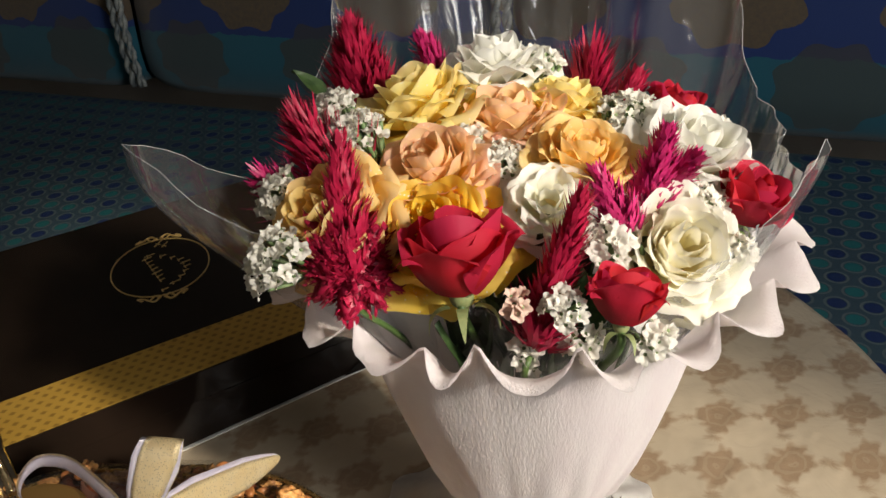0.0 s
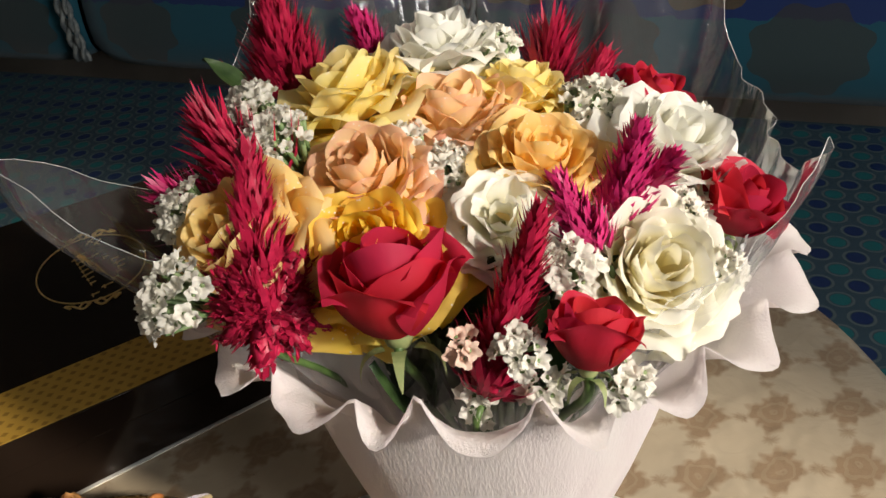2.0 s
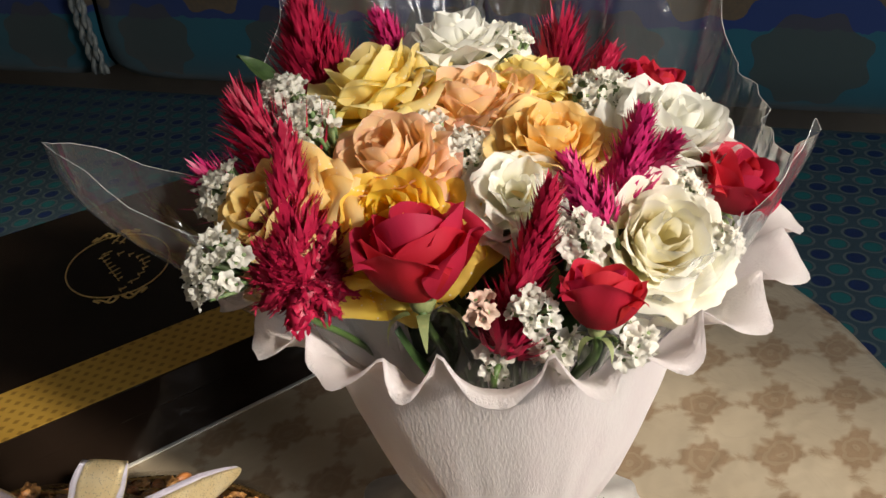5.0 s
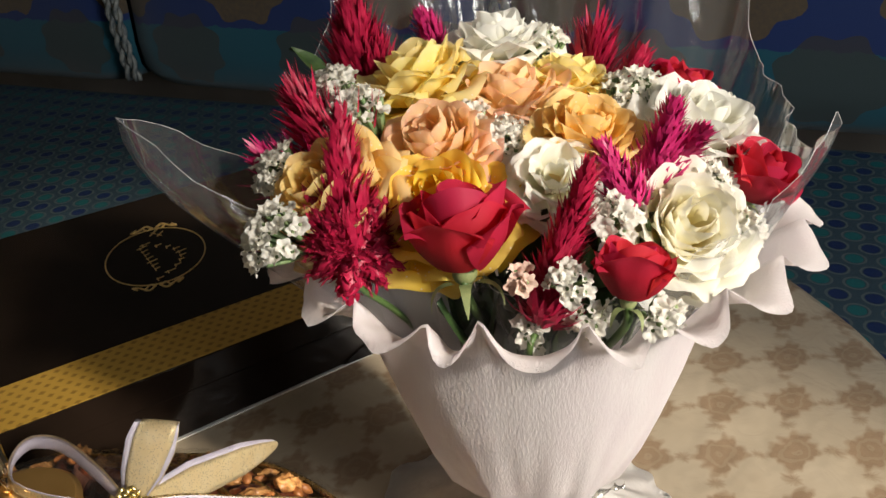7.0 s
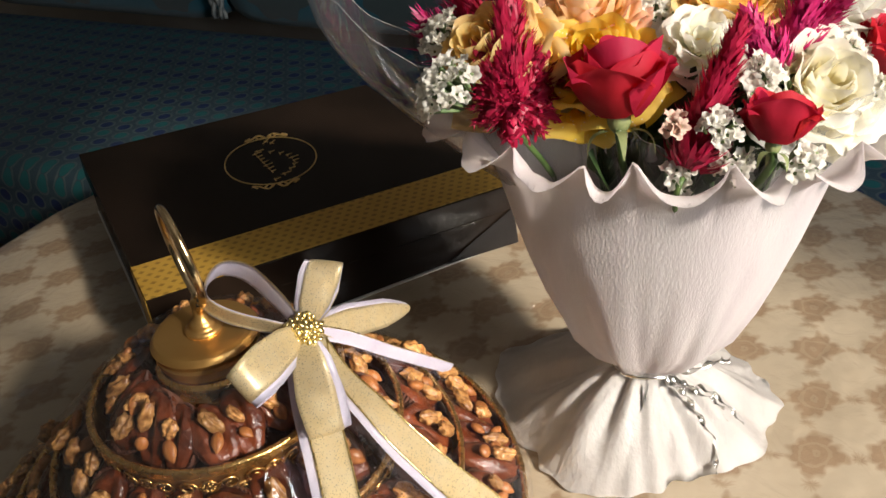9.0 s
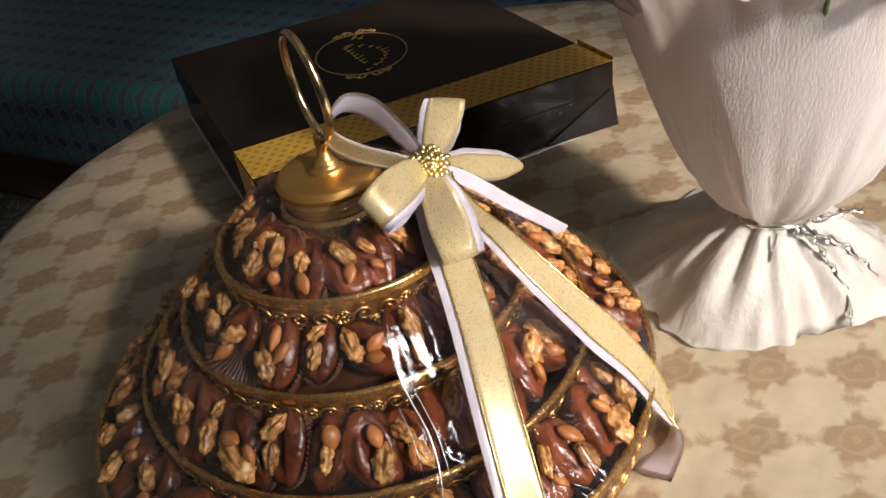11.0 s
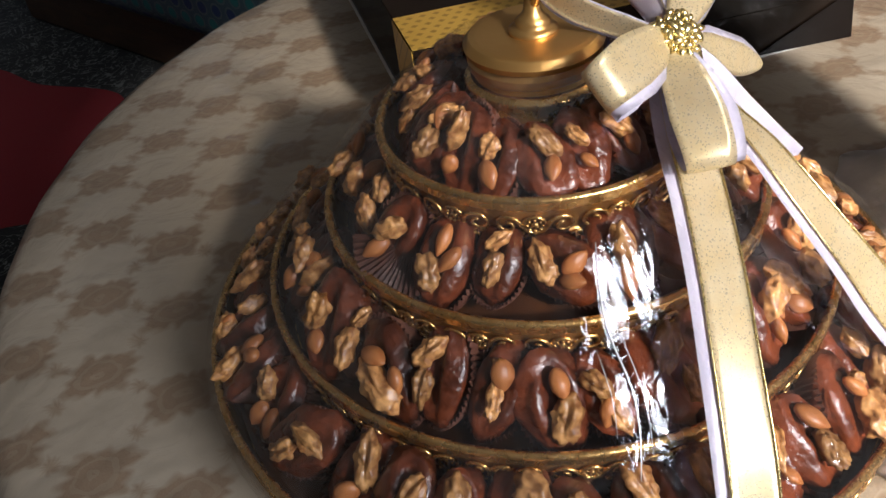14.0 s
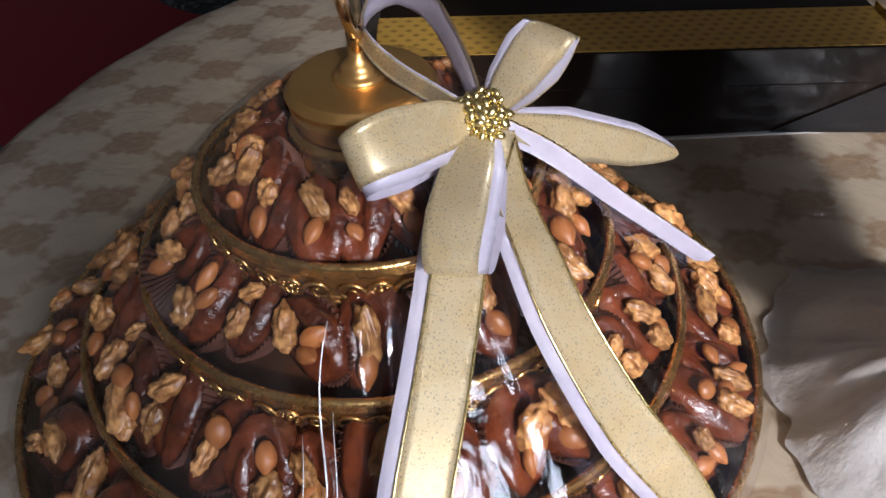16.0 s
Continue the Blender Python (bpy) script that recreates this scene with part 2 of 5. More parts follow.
def cushion_stuff():
    """Blue velvet with a teal lower band and large gold-brown woven medallions."""
    m, t, b, out = nodes_of("medallion_velvet")
    at = coords(t)
    xyz = t.nodes.new("ShaderNodeSeparateXYZ")
    t.links.new(at, xyz.inputs[0])
    x, z = xyz.outputs[0], xyz.outputs[2]
    wob = mth(t, "MULTIPLY_ADD", noisy(t, at, 22.0, 3.0), 0.10, -0.05)

    def medal(step, shift, z0, rx, rz):
        fu = mth(t, "MULTIPLY", mth(t, "SUBTRACT", mth(t, "FRACT", mth(t, "DIVIDE", mth(t, "ADD", x, shift), step)), 0.5), step / rx)
        fz = mth(t, "DIVIDE", mth(t, "SUBTRACT", z, z0), rz)
        r = mth(t, "SQRT", mth(t, "ADD", mth(t, "MULTIPLY", fu, fu), mth(t, "MULTIPLY", fz, fz)))
        a = mth(t, "ARCTAN2", fz, fu)
        r = mth(t, "ADD", mth(t, "ADD", r, mth(t, "MULTIPLY", wob, 2.0)), mth(t, "MULTIPLY", mth(t, "COSINE", mth(t, "MULTIPLY", a, 8.0)), 0.08))
        return mth(t, "LESS_THAN", r, 1.0)

    low = medal(0.36, 0.09, 0.10, 0.10, 0.085)
    high = medal(0.36, 0.27, 0.27, 0.12, 0.10)
    teal = mth(t, "LESS_THAN", mth(t, "ADD", z, mth(t, "MULTIPLY", wob, 0.3)), 0.155)
    pile = noisy(t, at, 500.0, 2.0)
    col = mixed(t, teal, (0.004, 0.026, 0.135), (0.004, 0.092, 0.135))
    col = mixed(t, mth(t, "MULTIPLY", low, 0.7), col, (0.045, 0.040, 0.026))
    gold = mixed(t, noisy(t, at, 90.0, 4.0), (0.15, 0.10, 0.045), (0.05, 0.043, 0.04))
    col = mixed(t, high, col, gold)
    t.links.new(col, b.inputs["Base Color"])
    b.inputs["Roughness"].default_value = 0.75
    b.inputs["Sheen Weight"].default_value = 0.25
    bumped(t, b, pile, 0.3, 0.002)
    return m


def carpet_stuff():
    """Dark carpet: a red field with a ragged edge, black ground and pale grey scrolls."""
    m, t, b, out = nodes_of("carpet_pile")
    at = coords(t)
    xyz = t.nodes.new("ShaderNodeSeparateXYZ")
    t.links.new(at, xyz.inputs[0])
    dx = mth(t, "DIVIDE", mth(t, "ADD", xyz.outputs[0], 2.05), 0.74)
    dy = mth(t, "DIVIDE", mth(t, "SUBTRACT", xyz.outputs[1], 1.05), 0.36)
    r = mth(t, "SQRT", mth(t, "ADD", mth(t, "MULTIPLY", dx, dx), mth(t, "MULTIPLY", dy, dy)))
    a = mth(t, "ARCTAN2", dy, dx)
    r = mth(t, "ADD", r, mth(t, "MULTIPLY", mth(t, "COSINE", mth(t, "MULTIPLY", a, 10.0)), 0.06))
    red = mth(t, "LESS_THAN", r, 1.0)
    swirl = noisy(t, at, 16.0, 2.0, 0.5, 2.5)
    line = mth(t, "MULTIPLY", mth(t, "LESS_THAN", mth(t, "ABSOLUTE", mth(t, "SUBTRACT", swirl, 0.5)), 0.02), 0.8)
    pile = noisy(t, at, 350.0, 2.0)
    dark = mixed(t, pile, (0.008, 0.009, 0.010), (0.022, 0.026, 0.028))
    dark = mixed(t, line, dark, (0.16, 0.17, 0.16))
    col = mixed(t, red, dark, mixed(t, pile, (0.17, 0.007, 0.012), (0.25, 0.014, 0.020)))
    t.links.new(col, b.inputs["Base Color"])
    b.inputs["Roughness"].default_value = 0.95
    bumped(t, b, pile, 0.6, 0.004)
    return m


def stripe_stuff():
    """Gold card printed with small darker lozenges."""
    m, t, b, out = nodes_of("gold_print")
    at = coords(t)
    xyz = t.nodes.new("ShaderNodeSeparateXYZ")
    t.links.new(at, xyz.inputs[0])
    v = mth(t, "DIVIDE", mth(t, "ADD", xyz.outputs[1], xyz.outputs[2]), 0.0088)
    odd = mth(t, "MODULO", mth(t, "ABSOLUTE", mth(t, "FLOOR", v)), 2.0)
    u = mth(t, "ADD", mth(t, "DIVIDE", xyz.outputs[0], 0.0125), mth(t, "MULTIPLY", odd, 0.5))
    fu = mth(t, "ABSOLUTE", mth(t, "SUBTRACT", mth(t, "FRACT", u), 0.5))
    fv = mth(t, "ABSOLUTE", mth(t, "SUBTRACT", mth(t, "FRACT", v), 0.5))
    dot = mth(t, "LESS_THAN", mth(t, "ADD", fu, mth(t, "MULTIPLY", fv, 0.9)), 0.30)
    ground = mixed(t, noisy(t, at, 40.0), (0.52, 0.30, 0.045), (0.62, 0.38, 0.075))
    t.links.new(mixed(t, mth(t, "MULTIPLY", dot, 0.75), ground, (0.25, 0.13, 0.02)), b.inputs["Base Color"])
    b.inputs["Roughness"].default_value, b.inputs["Metallic"].default_value = 0.42, 0.35
    return m


def glitter_stuff():
    """Gold lame gauze: pale woven cloth with metal threads that glint as bright specks."""
    m, t, b, out = nodes_of("gold_lame")
    at = coords(t)
    spark = t.nodes.new("ShaderNodeTexVoronoi")
    spark.inputs["Scale"].default_value = 1700.0
    t.links.new(at, spark.inputs["Vector"])
    thread = noisy(t, coords(t, (1, 1, 4)), 900.0, 2.0)
    cell = t.nodes.new("ShaderNodeSeparateColor")
    t.links.new(spark.outputs["Color"], cell.inputs[0])
    drift = ramp(t, noisy(t, at, 70.0, 3.0), [(0.35, 0.0), (0.65, 1.0)])
    weft = mixed(t, thread, (0.80, 0.63, 0.31), (0.93, 0.81, 0.52))
    t.links.new(mixed(t, mth(t, "MULTIPLY", drift, 0.4), weft, (0.93, 0.86, 0.66)), b.inputs["Base Color"])
    b.inputs["Metallic"].default_value = 0.42
    t.links.new(mth(t, "MULTIPLY_ADD", cell.outputs[1], 0.16, 0.26), b.inputs["Roughness"])
    bumped(t, b, cell.outputs[2], 0.45, 0.0005)
    tr = t.nodes.new("ShaderNodeBsdfTransparent")
    mx = t.nodes.new("ShaderNodeMixShader")
    mx.inputs[0].default_value = 0.12
    t.links.new(b.outputs[0], mx.inputs[1])
    t.links.new(tr.outputs[0], mx.inputs[2])
    t.links.new(mx.outputs[0], out.inputs[0])
    return m


CLOTH, SEAT, CUSHION, CARPET, STRIPE, LAME = cloth_stuff(), seat_stuff(), cushion_stuff(), carpet_stuff(), stripe_stuff(), glitter_stuff()
PLASTER = surface("wall_plaster", (0.34, 0.30, 0.25), (0.42, 0.38, 0.33), 3.0, 0.9, 0, 0.3, 60)
CEILING = surface("ceiling_paint", (0.62, 0.58, 0.52), (0.70, 0.67, 0.62), 2.0, 0.9, 0, 0.2, 80)
WOOD = surface("dark_wood", (0.035, 0.018, 0.010), (0.07, 0.035, 0.018), 12.0, 0.45, 0, 0.2, 120, stretch=(1, 6, 6))
CORD = surface("twisted_cord", (0.12, 0.14, 0.15), (0.30, 0.31, 0.28), 60.0, 0.6)
BOXCARD = surface("glossy_black_card", (0.010, 0.0065, 0.0045), (0.016, 0.010, 0.007), 8.0, 0.55, 0, 0.0, 300, coat=0.4)
BOXCARD.node_tree.nodes["Principled BSDF"].inputs["Specular IOR Level"].default_value = 0.0
WHITECARD = surface("white_card", (0.70, 0.68, 0.64), (0.78, 0.76, 0.72), 30.0, 0.6)
GOLDINK = surface("gold_ink", (0.70, 0.47, 0.16), (0.82, 0.60, 0.24), 200.0, 0.42, 0.15)
GOLD = surface("antique_gold", (0.58, 0.33, 0.10), (0.84, 0.54, 0.20), 60.0, 0.27, 0.95, 0.35, 160, depth=0.002)
GOLDPLATE = surface("polished_gold", (0.66, 0.37, 0.11), (0.76, 0.46, 0.16), 14.0, 0.33, 0.88, 0.08, 300)
GOLDBRIGHT = surface("bright_gold", (0.80, 0.58, 0.30), (0.90, 0.70, 0.42), 14.0, 0.17, 1.0)
GOLDPALE = surface("pale_gold", (0.72, 0.56, 0.22), (0.86, 0.72, 0.36), 90.0, 0.28, 1.0)
BRONZE = surface("openwork_bronze", (0.26, 0.125, 0.035), (0.44, 0.24, 0.075), 60.0, 0.42, 0.8, 0.5, 220, depth=0.002)
TRAYDARK = surface("tray_bottom", (0.075, 0.026, 0.010), (0.15, 0.055, 0.018), 40.0, 0.45, 0.4)
DATE = surface("date_skin", (0.050, 0.011, 0.004), (0.165, 0.038, 0.012), 90.0, 0.30, 0, 0.7, 260, coat=0.3, depth=0.0022, vary=0.7)
WALNUT = surface("walnut_meat", (0.21, 0.078, 0.021), (0.60, 0.31, 0.105), 190.0, 0.36, 0, 0.4, 520, depth=0.001, vary=0.7, coat=0.25)
ALMOND = surface("almond_skin", (0.29, 0.092, 0.024), (0.46, 0.18, 0.052), 240.0, 0.42, 0, 0.35, 600, stretch=(1, 0.25, 1), vary=0.4)
CUPPAPER = surface("brown_cup_paper", (0.085, 0.030, 0.018), (0.14, 0.055, 0.033), 90.0, 0.55)
FILM = film_stuff("stand_cellophane", 0.16, 1.9, rough=0.04, scale=34.0, most=0.15, haze=0.0, stretch=(1.8, 1.8, 0.10), patch=0.012)
# near-white opaque stuff: paints the film's glints as colour on thin tubes
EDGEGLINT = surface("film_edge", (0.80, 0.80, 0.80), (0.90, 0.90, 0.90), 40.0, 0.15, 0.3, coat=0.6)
FILM2 = film_stuff("bouquet_cellophane", 0.5, 1.6, (0.97, 0.97, 0.98), 0.09, 20.0, 0.45, 0.035, stretch=(1, 1, 0.3))
# strong haze: white sheen on the inner film is put into its colour
FILM3 = film_stuff("painted_sheen_film", 0.5, 2.0, (0.97, 0.97, 0.98), 0.12, 22.0, 0.5, 0.40, stretch=(1, 1, 0.3))
SATIN = surface("white_satin", (0.74, 0.70, 0.82), (0.82, 0.78, 0.88), 30.0, 0.30, 0, 0.05, 700, coat=0.3)
CREPE = surface("white_crepe_paper", (0.87, 0.81, 0.82), (0.91, 0.87, 0.87), 14.0, 0.72, 0, 0.40, 300, stretch=(2.6, 2.6, 0.45), depth=0.0014, through_light=0.16)
TISSUE = surface("white_tissue", (0.71, 0.675, 0.65), (0.81, 0.785, 0.76), 12.0, 0.45, 0, 0.4, 60, stretch=(2.5, 2.5, 0.6), depth=0.003, through_light=0.15)
TINSEL = surface("silver_tinsel", (0.75, 0.76, 0.74), (0.92, 0.92, 0.90), 60.0, 0.16, 1.0)
STEM = surface("green_stem", (0.035, 0.075, 0.018), (0.075, 0.13, 0.032), 60.0, 0.5)
LEAF = surface("dark_leaf", (0.018, 0.040, 0.012), (0.045, 0.085, 0.025), 60.0, 0.45, 0, 0.3, 200, through_light=0.15, vary=0.5)
SEPAL = surface("pale_sepal", (0.16, 0.22, 0.08), (0.34, 0.36, 0.16), 90.0, 0.55, through_light=0.2)
STATICE = surface("papery_white", (0.80, 0.77, 0.69), (0.90, 0.88, 0.82), 160.0, 0.7, 0, 0.2, 400, through_light=0.45, vary=0.25)
STATICE_PINK = surface("papery_blush", (0.66, 0.45, 0.36), (0.78, 0.60, 0.50), 160.0, 0.7, 0, 0.3, 400, through_light=0.25, vary=0.2)
CALYX = surface("statice_green", (0.10, 0.17, 0.06), (0.22, 0.28, 0.13), 90.0, 0.6, vary=0.3)
CELOSIA_RED = surface("crimson_plume", (0.30, 0.006, 0.034), (0.52, 0.015, 0.068), 90.0, 0.45, through_light=0.2)
CELOSIA_PINK = surface("magenta_plume", (0.40, 0.010, 0.10), (0.62, 0.03, 0.18), 90.0, 0.45, through_light=0.2)
YELLOW = petal_stuff("yellow_petal", (0.98, 0.72, 0.14), (0.98, 0.82, 0.29), (0.98, 0.87, 0.46))
DEEPYELLOW = petal_stuff("deep_yellow_petal", (0.95, 0.58, 0.04), (0.97, 0.68, 0.07), (0.97, 0.72, 0.16))
PEACH = petal_stuff("peach_petal", (0.98, 0.72, 0.26), (0.98, 0.72, 0.38), (0.97, 0.58, 0.42))
ORANGE = petal_stuff("orange_petal", (0.98, 0.62, 0.14), (0.98, 0.71, 0.26), (0.98, 0.74, 0.38))
RED = petal_stuff("red_petal", (0.40, 0.010, 0.026), (0.56, 0.018, 0.046), (0.60, 0.028, 0.070), rough=0.6, glitter=False)
WHITE = petal_stuff("white_petal", (0.92, 0.89, 0.7), (0.94, 0.93, 0.86), (0.94, 0.94, 0.91))
IVORY = petal_stuff("ivory_petal", (0.92, 0.83, 0.48), (0.93, 0.89, 0.72), (0.92, 0.91, 0.84))


# ---- mesh helpers ----
def solid(name, bm, material, smooth=True):
    me = bpy.data.meshes.new(name)
    bm.to_mesh(me)
    bm.free()
    if smooth:
        me.polygons.foreach_set("use_smooth", [True] * len(me.polygons))
    me.materials.append(material)
    return me


def part(name, bm, material, parent=None, label="", smooth=True):
    ob = new(name, bm if isinstance(bm, bpy.types.Mesh) else solid(name, bm, material, smooth))
    if parent:
        ob.parent = parent
    return tagged(ob, label)


def thing(name, label, category, at=None, group="", kind=""):
    ob = new(name)
    ob.empty_display_size = 0.02
    if at is not None:
        ob.matrix_world = at
    return tagged(ob, label, category, group, kind)


def grid(rows, closed=False, ends=False):
    """A bmesh skin over rows of points."""
    bm = bmesh.new()
    vs = [[bm.verts.new(p) for p in row] for row in rows]
    n = len(vs[0])
    for a, b in zip(vs, vs[1:]):
        for i in range(n if closed else n - 1):
            bm.faces.new((a[i], a[(i + 1) % n], b[(i + 1) % n], b[i]))
    if ends:
        bm.faces.new(vs[0][::-1])
        bm.faces.new(vs[-1])
    return bm


def ring_rows(profile, n=72, centre=(0, 0), warp=None):
    rows = []
    for k, (r, z) in enumerate(profile):
        row = []
        for i in range(n):
            a = 2 * math.pi * i / n
            rr, zz = (r, z) if warp is None else warp(a, r, z, k)
            row.append((centre[0] + rr * math.cos(a), centre[1] + rr * math.sin(a), zz))
        rows.append(row)
    return rows


def lathe(profile, n=72, centre=(0, 0), warp=None):
    return grid(ring_rows(profile, n, centre, warp), True)


def smooth_line(points, steps=6):
    """A Catmull-Rom line through the points."""
    p = [Vector(q) for q in points]
    p = [p[0] * 2 - p[1]] + p + [p[-1] * 2 - p[-2]]
    out = []
    for k in range(1, len(p) - 2):
        for s in range(steps):
            f = s / steps
            a, b, c, d = p[k - 1], p[k], p[k + 1], p[k + 2]
            out.append(0.5 * ((2 * b) + (c - a) * f + (2 * a - 5 * b + 4 * c - d) * f * f + (3 * b - a - 3 * c + d) * f ** 3))
    out.append(p[-2])
    return out


def tube_rows(line, radius, n=10):
    rows, side = [], None
    for k, q in enumerate(line):
        d = (line[min(k + 1, len(line) - 1)] - line[max(k - 1, 0)]).normalized()
        if side is None:
            side = d.orthogonal().normalized()
        side = (side - d * side.dot(d)).normalized()
        up = d.cross(side)
        r = radius(k / (len(line) - 1)) if callable(radius) else radius
        rows.append([q + side * (r * math.cos(2 * math.pi * i / n)) + up * (r * math.sin(2 * math.pi * i / n)) for i in range(n)])
    return rows


def tube(line, radius, n=10):
    return grid(tube_rows(line, radius, n), True, True)


def joined(parts):
    """One bmesh out of several."""
    bm = parts[0]
    for other in parts[1:]:
        me = bpy.data.meshes.new("join")
        other.to_mesh(me)
        other.free()
        bm.from_mesh(me)
        bpy.data.meshes.remove(me)
    return bm


def slab(size, m4, bevel=0.0, segments=3):
    bm = bmesh.new()
    bmesh.ops.create_cube(bm, size=1, matrix=Matrix.Diagonal((*size, 1)))
    if bevel:
        bmesh.ops.bevel(bm, geom=bm.edges[:], offset=bevel, segments=segments, profile=0.6, affect="EDGES")
    bm.transform(m4)
    return bm


def sphere(size, m4, u=16, v=10, shape=None):
    bm = bmesh.new()
    bmesh.ops.create_uvsphere(bm, u_segments=u, v_segments=v, radius=1.0)
    for q in bm.verts:
        p = Vector(q.co)
        if shape:
            p = shape(p)
        q.co = Vector((p.x * size[0], p.y * size[1], p.z * size[2]))
    bm.transform(m4)
    return bm


def lean(at, up, spin=0.0, scale=1.0):
    """A pose at a place whose z axis points along up, spun about it."""
    q = Vector(up).normalized().to_track_quat("Z", "Y")
    return Matrix.Translation(at) @ q.to_matrix().to_4x4() @ Matrix.Rotation(spin, 4, "Z") @ Matrix.Scale(scale, 4)


# ---- the room ----
SOFA = Matrix.Rotation(radians(-20), 4, "Z")
FLOOR_Z, TOP_Z = -0.50, 2.50


def structure(name, bm, material, label, smooth=False):
    return tagged(part(name, bm, material, None, label, smooth), "", name.split("_")[0], "", "structure")


structure("floor", slab((5.25, 7, 0.05), Matrix.Translation((-0.8, 0.4, FLOOR_Z - 0.035))), WOOD, "dark floor under the carpet")
structure("ceiling", slab((5.25, 7, 0.06), Matrix.Translation((-0.8, 0.4, TOP_Z + 0.03))), CEILING, "plain pale painted ceiling")
structure("wall_back", slab((6.0, 0.12, 3.05), SOFA @ Matrix.Translation((-0.5, 2.02, 1.0))), PLASTER, "plain wall behind the banquette")
structure("wall_left", slab((0.12, 6.8, 3.05), Matrix.Translation((-3.4, 0.4, 1.0))), PLASTER, "plain side wall")
structure("wall_near", slab((5.2, 0.12, 3.05), Matrix.Translation((-0.8, -2.6, 1.0))), PLASTER, "plain wall opposite the banquette")
WX, WY0, WY1, WZ0, WZ1 = 1.76, -1.34, -0.40, 0.42, 1.87
window_wall = thing("wall_right", "plain wall with one large window opening", "wall", None, "", "structure")
for lo, hi in (((-2.7, -0.5), (WY0, TOP_Z)), ((WY1, -0.5), (3.6, TOP_Z)), ((WY0, -0.5), (WY1, WZ0)), ((WY0, WZ1), (WY1, TOP_Z))):
    c = ((lo[0] + hi[0]) / 2, (lo[1] + hi[1]) / 2)
    part("wall_panel", slab((0.14, hi[0] - lo[0], hi[1] - lo[1]), Matrix.Translation((WX, c[0], c[1]))), PLASTER, window_wall, "", False)

tagged(part("carpet", slab((5.0, 5.0, 0.012), Matrix.Translation((-0.6, 0.3, FLOOR_Z))), CARPET, None,
            "dark carpet with a red field and pale scrollwork on the floor", False), "", "carpet")

# ---- the banquette ----
bench = thing("banquette", "low banquette with a blue oval-patterned brocade mattress", "sofa", SOFA)
part("base", slab((4.4, 0.72, 0.16), Matrix.Translation((-0.4, 1.24, -0.41)), 0.01), WOOD, bench, "dark wooden base")
mattress = slab((4.5, 0.80, 0.22), Matrix.Translation((-0.4, 1.20, -0.21)), 0.05, 4)
part("mattress", mattress, SEAT, bench, "blue brocade mattress with navy and teal ovals")


def back_cushion(x0, x1):
    w = x1 - x0
    rows = []
    nz, nx = 14, 24
    for j in range(nz + 1):
        a = 2 * math.pi * j / nz
        row = []
        for i in range(nx + 1):
            s = i / nx
            puff = (1 - abs(2 * s - 1) ** 10)
            cy, cz = math.cos(a), math.sin(a)
            y = 0.10 * math.copysign(abs(cy) ** 0.55, cy) * (0.55 + 0.45 * puff)
            z = 0.24 + 0.25 * math.copysign(abs(cz) ** 0.55, cz) * (0.9 + 0.1 * puff)
            row.append((x0 + 0.006 + (w - 0.012) * s, y, z))
        rows.append(row)
    ob = thing("back_cushion", "blue velvet back cushion with gold-brown medallions on the banquette", "cushion",
               SOFA @ Matrix.Translation((0, 1.70, -0.10)) @ Matrix.Rotation(radians(-6), 4, "X"), "back cushions")
    part("cover", grid(rows), CUSHION, ob)
    for x in (x0 + 0.012, x1 - 0.012):
        twist = []
        for strand in range(2):
            twist.append(tube([Vector((x + 0.006 * math.cos(k * 0.9 + strand * math.pi), -0.085 - 0.03 * math.sin(math.pi * k / 40) + 0.006 * math.sin(k * 0.9 + strand * math.pi),
                                       0.01 + 0.46 * k / 40)) for k in range(41)], 0.006, 6))
        part("cord_trim", joined(twist), CORD, ob, "pale twisted cord trim")


for x0, x1 in ((-2.52, -1.54), (-1.54, -0.54), (-0.54, 0.46), (0.46, 1.46)):
    back_cushion(x0, x1)

# ---- the table ----
TC = (-0.192, 0.612)
table = thing("round_table", "round table hidden under its floral cloth", "table", Matrix.Translation((TC[0], TC[1], 0)))
part("tabletop", lathe([(0.001, -0.004), (0.592, -0.005), (0.600, -0.014), (0.600, -0.03), (0.592, -0.038), (0.001, -0.038)], 72), WOOD, table)
part("pedestal", lathe([(0.05, -0.038), (0.05, -0.40), (0.09, -0.44), (0.24, -0.47), (0.24, -0.49), (0.001, -0.49)], 32), WOOD, table)


def drape(a, r, z, k):
    f = max(0.0, (r - 0.58) / 0.05)
    ripple = 0.010 * math.sin(9 * a + 0.6) + 0.006 * math.sin(23 * a) if z < -0.05 else 0.0
    sag = 0.0012 * math.sin(31 * a) * f
    return r + ripple * min(1.0, -z / 0.2), z + sag


tagged(part("tablecloth", lathe([(0.0005, 0), (0.15, 0), (0.3, 0), (0.45, 0), (0.57, 0), (0.600, -0.001), (0.612, -0.006), (0.617, -0.016),
                                 (0.619, -0.05), (0.622, -0.12), (0.625, -0.22), (0.63, -0.30)], 144, warp=drape), CLOTH, None,
            "beige satin tablecloth with woven brown flowers on the round table"), "", "tablecloth").matrix_world = Matrix.Translation((TC[0], TC[1], 0.0))

